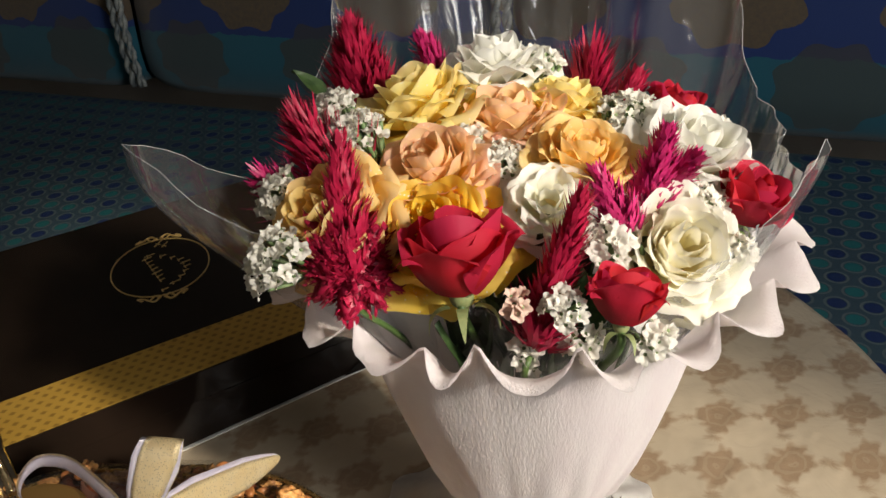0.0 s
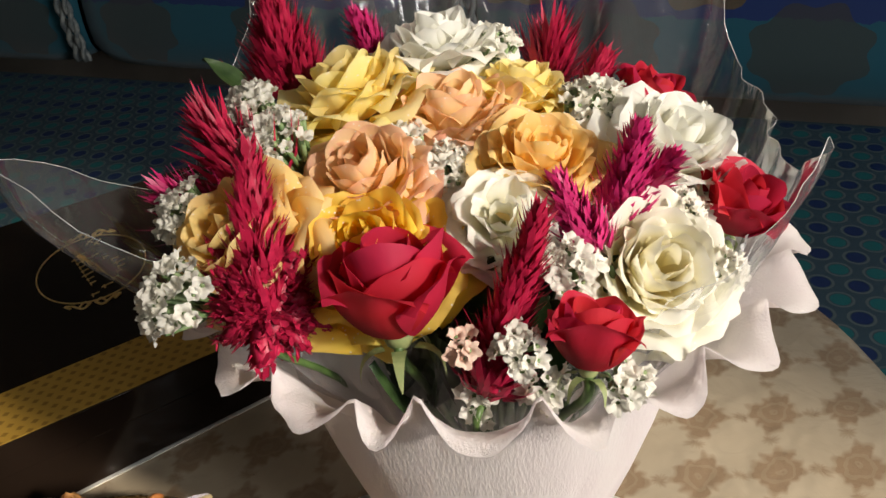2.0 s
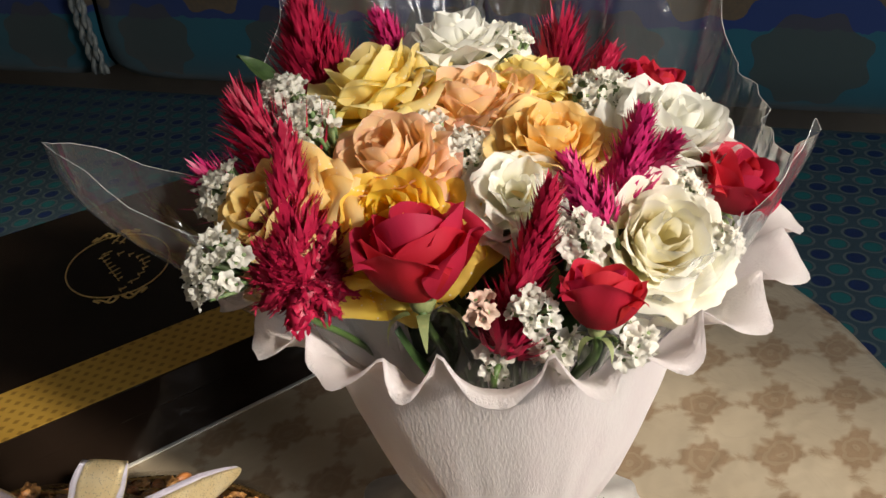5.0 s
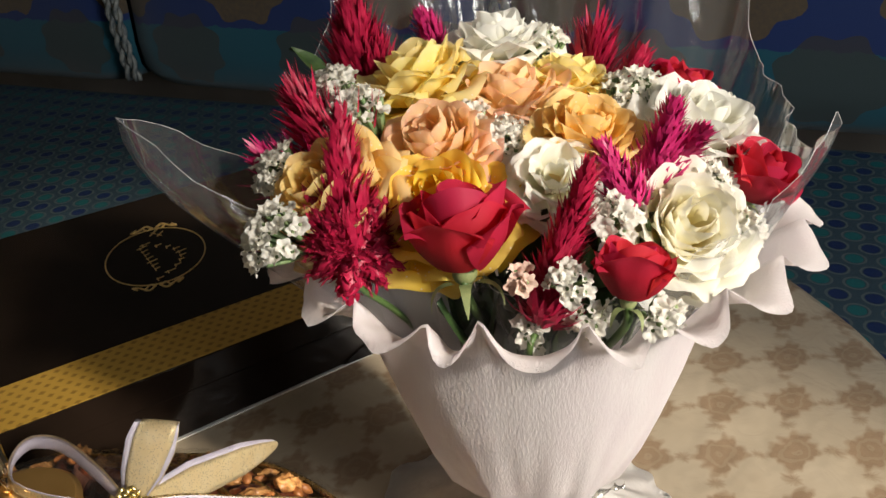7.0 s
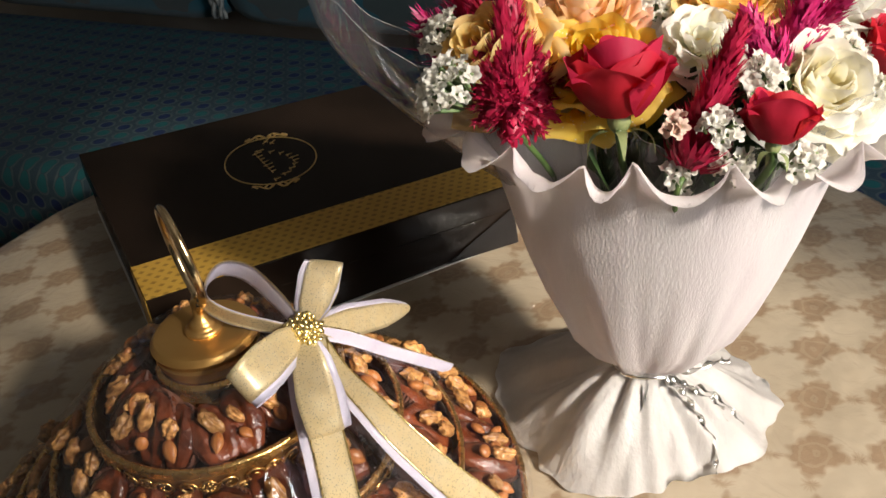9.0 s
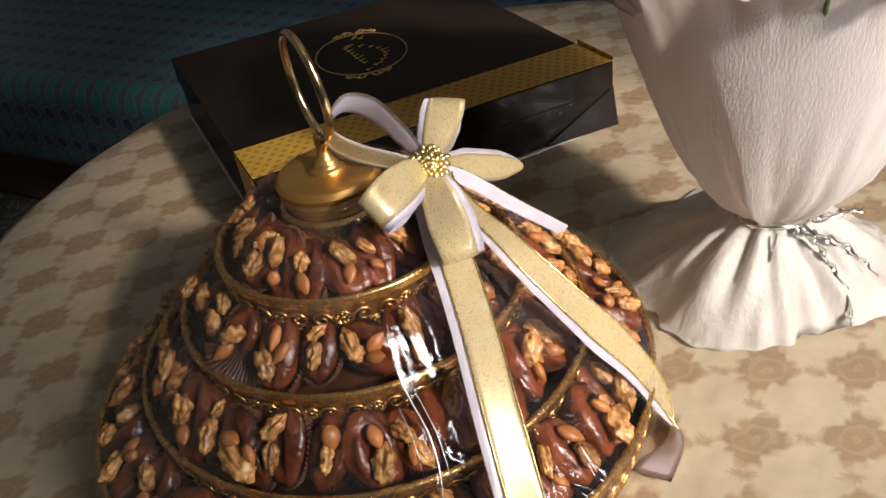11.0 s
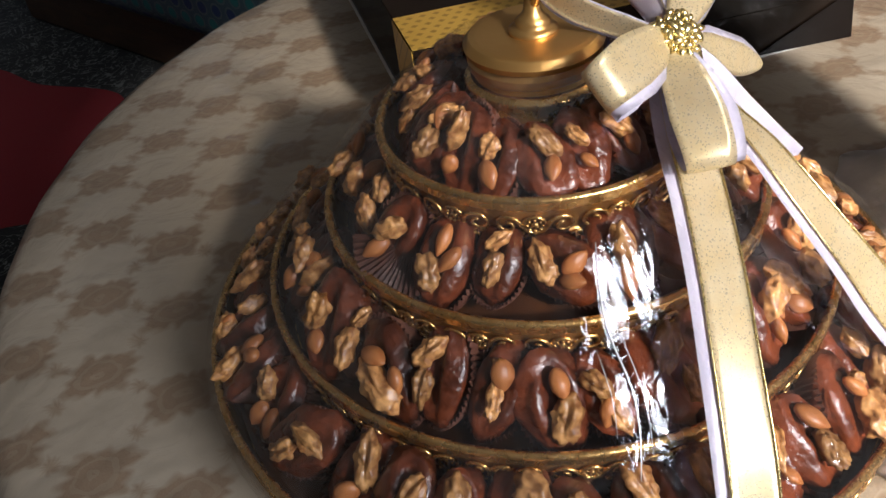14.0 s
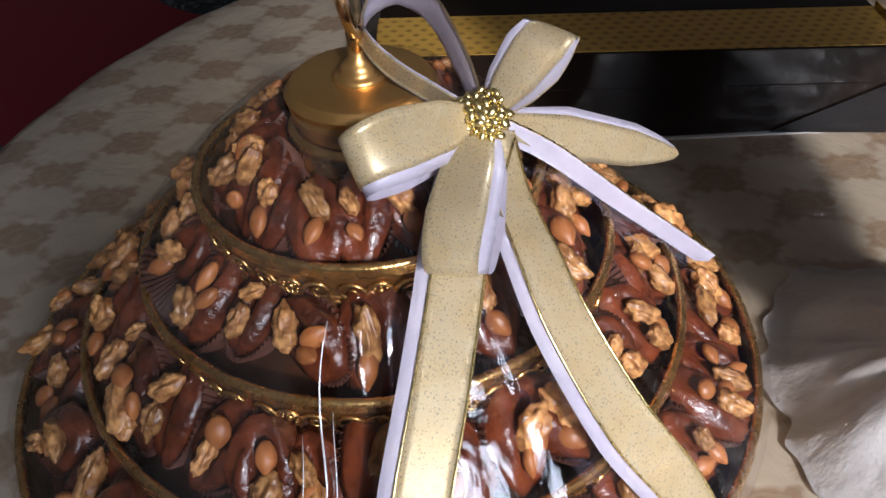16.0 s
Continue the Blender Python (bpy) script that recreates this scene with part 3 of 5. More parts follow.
# ---- the pastry box ----
BOX = pose(-0.0898, 0.7834, 0, 0, 0, 34.84)
L, D, H = 0.4256, 0.406, 0.0845
TILTED = Matrix.Translation((-L / 2, 0, H)) @ Matrix.Rotation(radians(1.5), 4, "Y") @ Matrix.Translation((L / 2, 0, -H))
box = thing("gift_box", "flat glossy black-brown pastry box with a gold band on the table", "box", BOX)
part("bottom_tray", slab((L + 0.0014, D + 0.0014, 0.0016), Matrix.Translation((-L / 2, D / 2, 0.0010))), WHITECARD, box, "white card edge", False)
part("body", slab((L - 0.003, D - 0.003, H - 0.024), Matrix.Translation((-L / 2, D / 2, 0.0025 + (H - 0.024) / 2)), 0.0008, 1), BOXCARD, box, "", False)
part("lid", slab((L, D, 0.0335), TILTED @ Matrix.Translation((-L / 2, D / 2, H - 0.0168)), 0.0012, 2), BOXCARD, box, "", False)
part("gold_band", joined([slab((L + 0.001, 0.070, 0.0006), TILTED @ Matrix.Translation((-L / 2, 0.0365, H + 0.0003))),
                          slab((0.0008, 0.070, H - 0.004), Matrix.Translation((-L - 0.0012, 0.0365, H / 2 + 0.006))),
                          slab((0.0008, 0.070, H - 0.004), Matrix.Translation((0.0006, 0.0365, H / 2 + 0.002)))]), STRIPE, box, "gold band printed with dark lozenges", False)
crease = bmesh.new()
for tip in ((-0.098, -0.0006, 0.003), (-0.001, -0.0090, 0.003), (-0.001, -0.0006, 0.048)):
    crease.verts.new(tip)
crease.faces.new(crease.verts)
bmesh.ops.solidify(crease, geom=crease.faces[:], thickness=0.0012)
part("corner_flap", crease, BOXCARD, box, "folded card triangle at the corner", False)
seal = part("emblem", tube([TILTED @ (Vector((-0.216, 0.234, H + 0.0005)) + Vector((0.968, -0.25, 0)) * (0.058 * math.cos(a)) + Vector((0.25, 0.968, 0)) * (0.071 * math.sin(a))) for a in [2 * math.pi * k / 60 for k in range(61)]], 0.0009, 6),
            GOLDINK, box, "thin gold ring emblem")
for sign in (1, -1):
    d = Vector((0.25, 0.968, 0)) * sign
    side = Vector((0.968, -0.25, 0))
    c = TILTED @ Vector((-0.216, 0.234, H + 0.0005)) + d * 0.073
    curls = []
    for s in (-1, 1):
        curls.append(tube(smooth_line([c + side * (s * 0.002), c + side * (s * 0.010) + d * 0.008, c + side * (s * 0.020) - d * 0.001, c + side * (s * 0.028) - d * 0.004, c + side * (s * 0.022) + d * 0.003], 5), 0.0015, 6))
        curls.append(tube(smooth_line([c + side * (s * 0.003) + d * 0.003, c + side * (s * 0.008) - d * 0.004, c + side * (s * 0.015) + d * 0.005], 5), 0.0013, 6))
    part("flourish", joined(curls), GOLDINK, seal)
for cx, cy, ang, n, h in ((-0.224, 0.232, -89, 7, 0.009), (-0.188, 0.220, -95, 10, 0.009), (-0.198, 0.290, -60, 2, 0.014)):
    strokes = []
    rot = TILTED @ Matrix.Translation((cx, cy, H + 0.0005)) @ Matrix.Rotation(radians(ang), 4, "Z")
    for k in range(n):
        x = (k - (n - 1) / 2) * 0.0102
        bend = -0.00022 * (k - (n - 1) / 2) ** 2 if n == 10 else 0.0
        hh = h * (1.5 if k % 4 == 0 else 0.7 + 0.3 * (k % 2))
        strokes.append(slab((0.0017, hh, 0.0006), rot @ Matrix.Translation((x, bend * 8, 0)) @ Matrix.Rotation(0.25, 4, "Z")))
        strokes.append(slab((0.0072, 0.0016, 0.0006), rot @ Matrix.Translation((x + 0.002, bend * 8 - 0.003, 0.0001))))
    tagged(part("inscription", joined(strokes), GOLDINK, seal, "", False), kind="stuff")

# ---- the tiered stand of stuffed dates ----
SX, SY = -0.2855, 0.3450
AXIS = Matrix.Translation((SX, SY, 0))
RINGS = ((0.087, 0.168), (0.124, 0.124), (0.166, 0.081), (0.212, 0.044))
stand = thing("date_stand", "four-tiered antique gold filigree stand with a loop handle", "stand", AXIS)
part("base", lathe([(0.001, 0.003), (0.184, 0.003), (0.200, 0.005), (0.2045, 0.010), (0.2050, 0.018), (0.198, 0.022), (0.001, 0.022)], 96), TRAYDARK, stand)
part("tier_floor", lathe([(0.202, 0.022), (0.166, 0.026), (0.160, 0.030), (0.1585, 0.060), (0.152, 0.063), (0.122, 0.066), (0.1170, 0.070), (0.1160, 0.103), (0.110, 0.106), (0.084, 0.109), (0.0800, 0.113), (0.0790, 0.146), (0.074, 0.150), (0.044, 0.154), (0.036, 0.160), (0.034, 0.190), (0.001, 0.190)], 72),
     TRAYDARK, stand, "dark bronze tier floors")
part("top_plate", lathe([(0.001, 0.2102), (0.010, 0.2102), (0.030, 0.2101), (0.0332, 0.2098), (0.0340, 0.2092), (0.0350, 0.2080), (0.0366, 0.2060), (0.0358, 0.2030), (0.0335, 0.2015), (0.0352, 0.1990),
                         (0.0348, 0.1950), (0.0318, 0.1925), (0.0325, 0.1890), (0.0300, 0.1860), (0.001, 0.1860)], 128), GOLDPLATE, stand, "polished round gold top plate", False)
part("collar", lathe([(0.0335, 0.1900), (0.0370, 0.1885), (0.0378, 0.1865), (0.0362, 0.1850), (0.0368, 0.1800), (0.0385, 0.1760), (0.0410, 0.1745), (0.0414, 0.1725), (0.0395, 0.1705)], 96), GOLD, stand, "ornate gold collar under the plate")
part("pole", lathe([(0.0125, 0.2100), (0.0128, 0.2118), (0.0105, 0.2132), (0.0085, 0.2140), (0.0092, 0.2160), (0.0070, 0.2180), (0.0046, 0.2210), (0.0040, 0.2270), (0.0044, 0.2330), (0.0028, 0.2350), (0.001, 0.2355)], 32),
     GOLDPLATE, stand)
HD = Vector((-0.60, 0.80, 0))
loop = [Vector((0, 0, 0.222)), HD * -0.005 + Vector((0.001, 0, 0.232))]
for k in range(29):
    a = radians(-80 + 340 * k / 28)
    loop.append(HD * (-0.030 * math.cos(a)) + Vector((0.002, -0.012 * (0.5 + 0.5 * math.sin(a)), 0.2715 + 0.036 * math.sin(a))))
loop.append(HD * 0.004 + Vector((-0.001, 0, 0.230)))
part("handle", tube(smooth_line(loop, 3), 0.0028, 12), GOLDBRIGHT, stand, "thin polished gold loop handle")


def rosette_mesh():
    bits = [sphere((0.0022, 0.0022, 0.0016), Matrix.Identity(4), 10, 6)]
    bits.append(tube([Vector((0.0056 * math.cos(a), 0.0056 * math.sin(a), 0)) for a in [2 * math.pi * k / 18 for k in range(19)]], 0.0011, 6))
    for k in range(8):
        a = 2 * math.pi * k / 8
        bits.append(sphere((0.0011, 0.0011, 0.0011), Matrix.Translation((0.0037 * math.cos(a), 0.0037 * math.sin(a), 0.0002)), 6, 4))
    return solid("rosette", joined(bits), GOLD)


def scroll_mesh():
    def curl(cx, s):
        pts = []
        for k in range(22):
            f = k / 21
            a = f * 2.6 * math.pi
            r = 0.0072 * (1 - 0.78 * f)
            pts.append(Vector((cx + s * (-r * math.cos(a)), r * math.sin(a) * 0.95, 0)))
        return tube(pts, lambda f: 0.0011 * (1 - 0.3 * f), 6)
    bits = [curl(-0.0075, 1), curl(0.0075, -1)]
    bits.append(tube(smooth_line([(-0.014, -0.007, 0), (-0.006, -0.0092, 0.0003), (0, -0.006, 0.0005), (0.006, -0.0092, 0.0003), (0.014, -0.007, 0)], 4), 0.0010, 6))
    return solid("scroll", joined(bits), GOLD)


ROSETTE, SCROLL = rosette_mesh(), scroll_mesh()
for R, z in RINGS:
    part("rim", lathe([(R - 0.0030, z - 0.004), (R - 0.0028, z - 0.0008), (R - 0.0010, z + 0.0006), (R + 0.0012, z), (R + 0.0020, z - 0.0020), (R + 0.0008, z - 0.0038),
                       (R + 0.0018, z - 0.0056), (R + 0.0006, z - 0.0072), (R - 0.0008, z - 0.0080)], 120), GOLD, stand, "rounded gold rim")
    low = 0.026 if R < 0.2 else 0.038
    part("band", lathe([(R - 0.0006, z - 0.0078), (R - 0.0022, z - 0.014), (R - 0.0052, z - low + 0.004), (R - 0.0066, z - low)], 96), BRONZE, stand, "bronze openwork band")
    part("lower_bead", lathe([(R - 0.0055, z - low + 0.003), (R - 0.0030, z - low + 0.001), (R - 0.0050, z - low - 0.002), (R - 0.0085, z - low - 0.001)], 96), GOLD, stand)
    count = round(2 * math.pi * R / 0.042)
    for k in range(count):
        for j, (mesh, name) in enumerate(((ROSETTE, "rosette"), (SCROLL, "scroll"))):
            a = 2 * math.pi * (k + 0.5 * j + 0.2) / count
            drop = 0.0165 if R < 0.2 else 0.021
            ob = part(name, mesh, GOLD, stand)
            out = Vector((math.cos(a), math.sin(a), -0.18))
            side = Vector((-math.sin(a), math.cos(a), 0))
            nrm = out.normalized()
            upv = nrm.cross(side)
            basis = Matrix((side, upv, nrm)).transposed().to_4x4()
            ob.matrix_local = Matrix.Translation((R - 0.0012) * Vector((math.cos(a), math.sin(a), 0)) + Vector((0, 0, z - drop))) @ basis


def date_mesh(seed):
    rng = random.Random(seed)
    off = Vector((rng.uniform(0, 50), rng.uniform(0, 50), 0))

    def shape(p):
        q = Vector(p)
        wrinkle = 0.20 * noise.noise(Vector((p.x * 2.2, p.y * 1.1, p.z * 2.2)) + off) + 0.08 * noise.noise(Vector((p.x * 8, p.y * 2.0, p.z * 8)) + off)
        q *= 1 + wrinkle
        q.x *= 1 - 0.22 * max(0.0, p.y)
        if p.z > 0:
            gap = math.exp(-(p.x / 0.30) ** 2) * (1 - min(1.0, abs(p.y) / 0.92) ** 3)
            q.z -= 0.55 * gap * p.z
            q.x += 0.07 * math.copysign(1, p.x) * p.z * (1 - abs(p.y) ** 2) * (1 if abs(p.x) > 0.03 else 0)
        return q
    return solid("flesh", sphere((0.0115, 0.0215, 0.0105), Matrix.Identity(4), 22, 16, shape), DATE)


def walnut_mesh(seed):
    rng = random.Random(seed)
    off = Vector((rng.uniform(0, 50), rng.uniform(0, 50), rng.uniform(0, 50)))

    def shape(p):
        groove = math.exp(-(p.x / 0.22) ** 2)
        f = 1.02 + 0.30 * noise.noise(p * 1.7 + off) + 0.24 * noise.noise(p * 3.6 + off) + 0.10 * noise.noise(p * 7.5 + off)
        waist = 1.0 - 0.26 * math.exp(-((p.y - 0.1) / 0.22) ** 2)
        return Vector((p.x * f * waist, p.y * f, p.z * f * 0.95 * (1 - 0.30 * groove)))
    return solid("walnut", sphere((0.0070, 0.0120, 0.0064), Matrix.Identity(4), 32, 20, shape), WALNUT)


def almond_mesh():
    def shape(p):
        taper = 1 - 0.55 * max(0.0, p.y) ** 1.6
        return Vector((p.x * taper, p.y * 1.05, p.z * taper))
    return solid("almond", sphere((0.0050, 0.0076, 0.0038), Matrix.Identity(4), 14, 10, shape), ALMOND)


def cup_mesh():
    rows = []
    for k, (f, z) in enumerate(((0.55, -0.0102), (0.80, -0.0100), (0.90, -0.0060), (0.98, -0.0010), (1.02, 0.0020))):
        row = []
        for i in range(96):
            a = 2 * math.pi * i / 96
            pleat = 1 + (0.05 * k / 2) * (1 if i % 2 else -1) * 0.6
            row.append((0.0150 * f * pleat * math.cos(a), 0.0225 * f * pleat * math.sin(a), z))
        rows.append(row)
    return solid("paper_cup", grid(rows, True), CUPPAPER, False)


DATES, WALNUTS, ALMOND_M, CUP_M = [date_mesh(s) for s in range(5)], [walnut_mesh(s + 9) for s in range(5)], almond_mesh(), cup_mesh()
rng = random.Random(4)


def stuffed_date(a, r, z, slope, size, tier, swap):
    """One date lying down the slope of its tier, slit open, with a walnut and an almond pressed in."""
    down = Vector((math.cos(a) * math.cos(slope), math.sin(a) * math.cos(slope), -math.sin(slope)))
    side = Vector((-math.sin(a), math.cos(a), 0))
    up = side.cross(down) * -1
    if up.z < 0:
        up = -up
    side = down.cross(up)
    m = Matrix((side, down, up)).transposed().to_4x4()
    askew = 1.1 if rng.random() < 0.16 else 0.38
    turn = Matrix.Rotation(rng.uniform(-askew, askew), 4, "Z") @ Matrix.Rotation(rng.uniform(-0.4, 0.4), 4, "Y") @ Matrix.Rotation(rng.uniform(-0.25, 0.25), 4, "X")
    words = "glossy brown date stuffed with walnut and almond, %s tier" % tier
    ob = thing("stuffed_date", words, "date", Matrix.Translation((SX + r * math.cos(a), SY + r * math.sin(a), z)) @ m @ turn @ Matrix.Scale(size, 4), "stuffed dates")
    flesh = part("flesh", rng.choice(DATES), DATE, ob)
    flesh.matrix_local = Matrix.Diagonal((rng.uniform(1.05, 1.35), rng.uniform(0.95, 1.15), rng.uniform(0.95, 1.15), 1))
    part("paper_cup", CUP_M, CUPPAPER, ob, "pleated brown paper cup")

    def nut(name, mesh, material, words, x, y, z, spin, roll, size):
        q = part(name, mesh, material, ob, words)
        q.matrix_local = Matrix.Translation((x, y, z)) @ Matrix.Rotation(spin, 4, "Z") @ Matrix.Rotation(roll, 4, "Y") @ Matrix.Rotation(rng.uniform(-0.4, 0.4), 4, "X") @ Matrix.Diagonal((size * rng.uniform(0.85, 1.2), size * rng.uniform(0.85, 1.15), size, 1))

    style = rng.random()
    nut("walnut", rng.choice(WALNUTS), WALNUT, "wrinkled golden walnut piece", rng.uniform(-0.002, 0.002), -0.0060 * swap + rng.uniform(-0.002, 0.002), 0.0105 + rng.uniform(0, 0.003), rng.uniform(-0.7, 0.7), rng.uniform(-0.6, 0.6), rng.uniform(0.58, 0.92))
    if style < 0.40:
        nut("walnut", rng.choice(WALNUTS), WALNUT, "", rng.uniform(-0.002, 0.002), 0.0085 * swap, 0.0108, rng.uniform(-0.9, 0.9), rng.uniform(-0.7, 0.7), rng.uniform(0.5, 0.8))
    if style > 0.12:
        nut("almond", ALMOND_M, ALMOND, "smooth tan almond", rng.uniform(-0.003, 0.003), 0.0075 * swap, 0.0110, rng.uniform(-0.7, 0.7), rng.uniform(-1.0, 1.0), rng.uniform(0.72, 0.98))
    if style > 0.72:
        nut("almond", ALMOND_M, ALMOND, "", rng.choice((-0.006, 0.006)), rng.uniform(-0.004, 0.012), 0.0092, rng.uniform(-1.5, 1.5), rng.uniform(-0.9, 0.9), rng.uniform(0.75, 1.0))


FRONT = {"top": (-152, -134, -113, -92, -73, -55), "second": (-156, -140, -124, -106, -88, -70, -52), "third": (-141, -129, -119, -108, -98, -86, -75, -65, -54, -41, -29),
         "lowest": (-150, -140, -130, -118, -107.5, -98.5, -89, -80, -71, -62, -52, -42, -33, -24)}
for tier, r, z, slope, size, step in (("top", 0.0610, 0.1695, 0.70, 1.08, 21), ("second", 0.0965, 0.1310, 0.78, 1.12, 14.5), ("third", 0.1375, 0.0885, 0.76, 1.20, 10.5), ("lowest", 0.1820, 0.0495, 0.68, 1.22, 8.6)):
    angles = list(FRONT[tier])
    a = angles[-1] + step
    while a < angles[0] + 360 - step * 0.6:
        angles.append(a)
        a += step
    for a in angles:
        stuffed_date(radians(a + rng.uniform(-1.2, 1.2)), r + rng.uniform(-0.004, 0.004), z + rng.uniform(-0.002, 0.003), slope + rng.uniform(-0.12, 0.12),
                     size * rng.uniform(0.88, 1.10), tier, -1 if rng.random() < 0.4 else 1)

empty_cup = thing("loose_paper_cup", "empty pleated brown paper cup standing between the dates", "paper cup",
                  Matrix.Translation((SX - 0.046, SY - 0.088, 0.138)) @ lean((0, 0, 0), (-0.1, -0.7, 0.7), 2.6))
fan = []
for k in range(5):
    fan.append([((0.010 + 0.0052 * k) * math.cos(a), (0.010 + 0.0052 * k) * math.sin(a), 0.0009 * (k + 1) / 5 * (1 if i % 2 else -1) + 0.004 * (k / 4) ** 2) for i, a in enumerate([radians(40 + 150 * i / 44) for i in range(45)])])
bm = grid(fan)
bmesh.ops.solidify(bm, geom=bm.faces[:], thickness=0.0003)
part("pleated_side", bm, CUPPAPER, empty_cup, "", False)

WRAP = [(0.0372, 0.2035), (0.0400, 0.2005), (0.055, 0.1985), (0.071, 0.1845), (0.0915, 0.1670), (0.1115, 0.1475), (0.1290, 0.1240), (0.1520, 0.1045), (0.1715, 0.0810), (0.1970, 0.0640), (0.2165, 0.0440), (0.2175, 0.030), (0.2130, 0.010), (0.205, 0.0025)]


def crinkle(a, r, z, k):
    f = min(1.0, (r - 0.037) / 0.05)
    d = 0.0014 * noise.noise(Vector((math.cos(a) * 2.5, math.sin(a) * 2.5, z * 16))) + 0.0007 * noise.noise(Vector((math.cos(a) * 7, math.sin(a) * 7, z * 24)))
    d += 0.0011 * noise.noise(Vector((a * 22, z * 5, 1))) + 0.00045 * noise.noise(Vector((a * 75, z * 5, 4)))
    pleat = 0.0016 * math.sin(34 * a + 2 * math.sin(3 * a)) * math.exp(-((z - 0.20) / 0.03) ** 2)
    return r + (d + pleat + 0.001) * f, z + 0.6 * d * f


rows = []
for k in range(len(WRAP) - 1):
    for s in range(3):
        f = s / 3
        rows.append((WRAP[k][0] * (1 - f) + WRAP[k + 1][0] * f, WRAP[k][1] * (1 - f) + WRAP[k + 1][1] * f))
rows.append(WRAP[-1])
wrap = tagged(part("cellophane_wrap", lathe(rows, 300, warp=crinkle), FILM, None, "clear crinkled cellophane stretched over the date stand"), "", "cellophane")
wrap.matrix_world = AXIS
wrap.visible_shadow = False


def film_line(azimuth, r0, r1, sway, lift):
    """A line down the film at one side of the stand, just proud of it."""
    line = []
    for r, z in rows:
        if r0 <= r <= r1 and z > 0.035:
            a = radians(azimuth + sway * math.sin(90 * r))
            rr, zz = crinkle(a % (2 * math.pi), r, z, 0)
            line.append(Vector(((rr + lift) * math.cos(a), (rr + lift) * math.sin(a), zz + lift)))
    return line


# glints along the pulled creases, added as thin white tubes
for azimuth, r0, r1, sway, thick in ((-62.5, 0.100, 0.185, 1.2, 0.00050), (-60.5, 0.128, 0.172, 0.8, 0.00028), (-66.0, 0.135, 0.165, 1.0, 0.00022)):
    part("crease", tube(film_line(azimuth, r0, r1, sway, 0.0006), lambda f, w=thick: w * (0.35 + 0.65 * math.sin(math.pi * f)), 6), EDGEGLINT, wrap, "white tube standing in for the glint on a film crease")
part("hem", tube([Vector((0.2055 * math.cos(a), 0.2055 * math.sin(a), 0.0028 + 0.0006 * math.sin(19 * a))) for a in [2 * math.pi * k / 90 for k in range(91)]], 0.0012, 6), FILM, wrap, "rolled lower edge of the film")

# ---- the bow ----
BROOCH = Vector((-0.2165, 0.3450, 0.2080))
FACE = Vector((0.22, -0.76, 0.61)).normalized()
bow = thing("ribbon_bow", "gold lame and white satin ribbon bow tied to the handle", "bow", Matrix.Translation(BROOCH))


def strip(line, across, width, lift=0.0, shift=0.0, n=6, cup=0.0):
    """A ribbon: centre line, the way across it at each point, and its width."""
    rows = []
    for k, q in enumerate(line):
        d = (line[min(k + 1, len(line) - 1)] - line[max(k - 1, 0)]).normalized()
        w = across[k] - d * across[k].dot(d)
        w.normalize()
        up = w.cross(d)
        rows.append([q + w * (width * (i / n - 0.5) + shift) + up * (lift + cup * (1 - (2 * i / n - 1) ** 2)) for i in range(n + 1)])
    bm = grid(rows)
    bmesh.ops.solidify(bm, geom=bm.faces[:], thickness=0.0004)
    return bm


def ribbon(points, ways, width, name, face):
    """A white satin ribbon with a narrower gold one on it and two gold edge threads."""
    line = smooth_line([Vector(q) - BROOCH for q in points], 8)
    across = smooth_line(ways, 8)
    s = 1 if face else -1
    sat = part(name, strip(line, across, width, 0, 0), SATIN, bow, "white satin ribbon")
    part("gold_gauze", strip(line, across, width * 0.78, 0.0009 * s, width * 0.11), LAME, sat, "glittering gold lame gauze")
    for off in (0.49, -0.28):
        edge = []
        for k, q in enumerate(line):
            d = (line[min(k + 1, len(line) - 1)] - line[max(k - 1, 0)]).normalized()
            w = (across[k] - d * across[k].dot(d)).normalized()
            edge.append(q + w * (off * width) + w.cross(d) * (0.0014 * s))
        part("gold_edge", tube(edge, 0.0006, 5), GOLDPALE, sat)


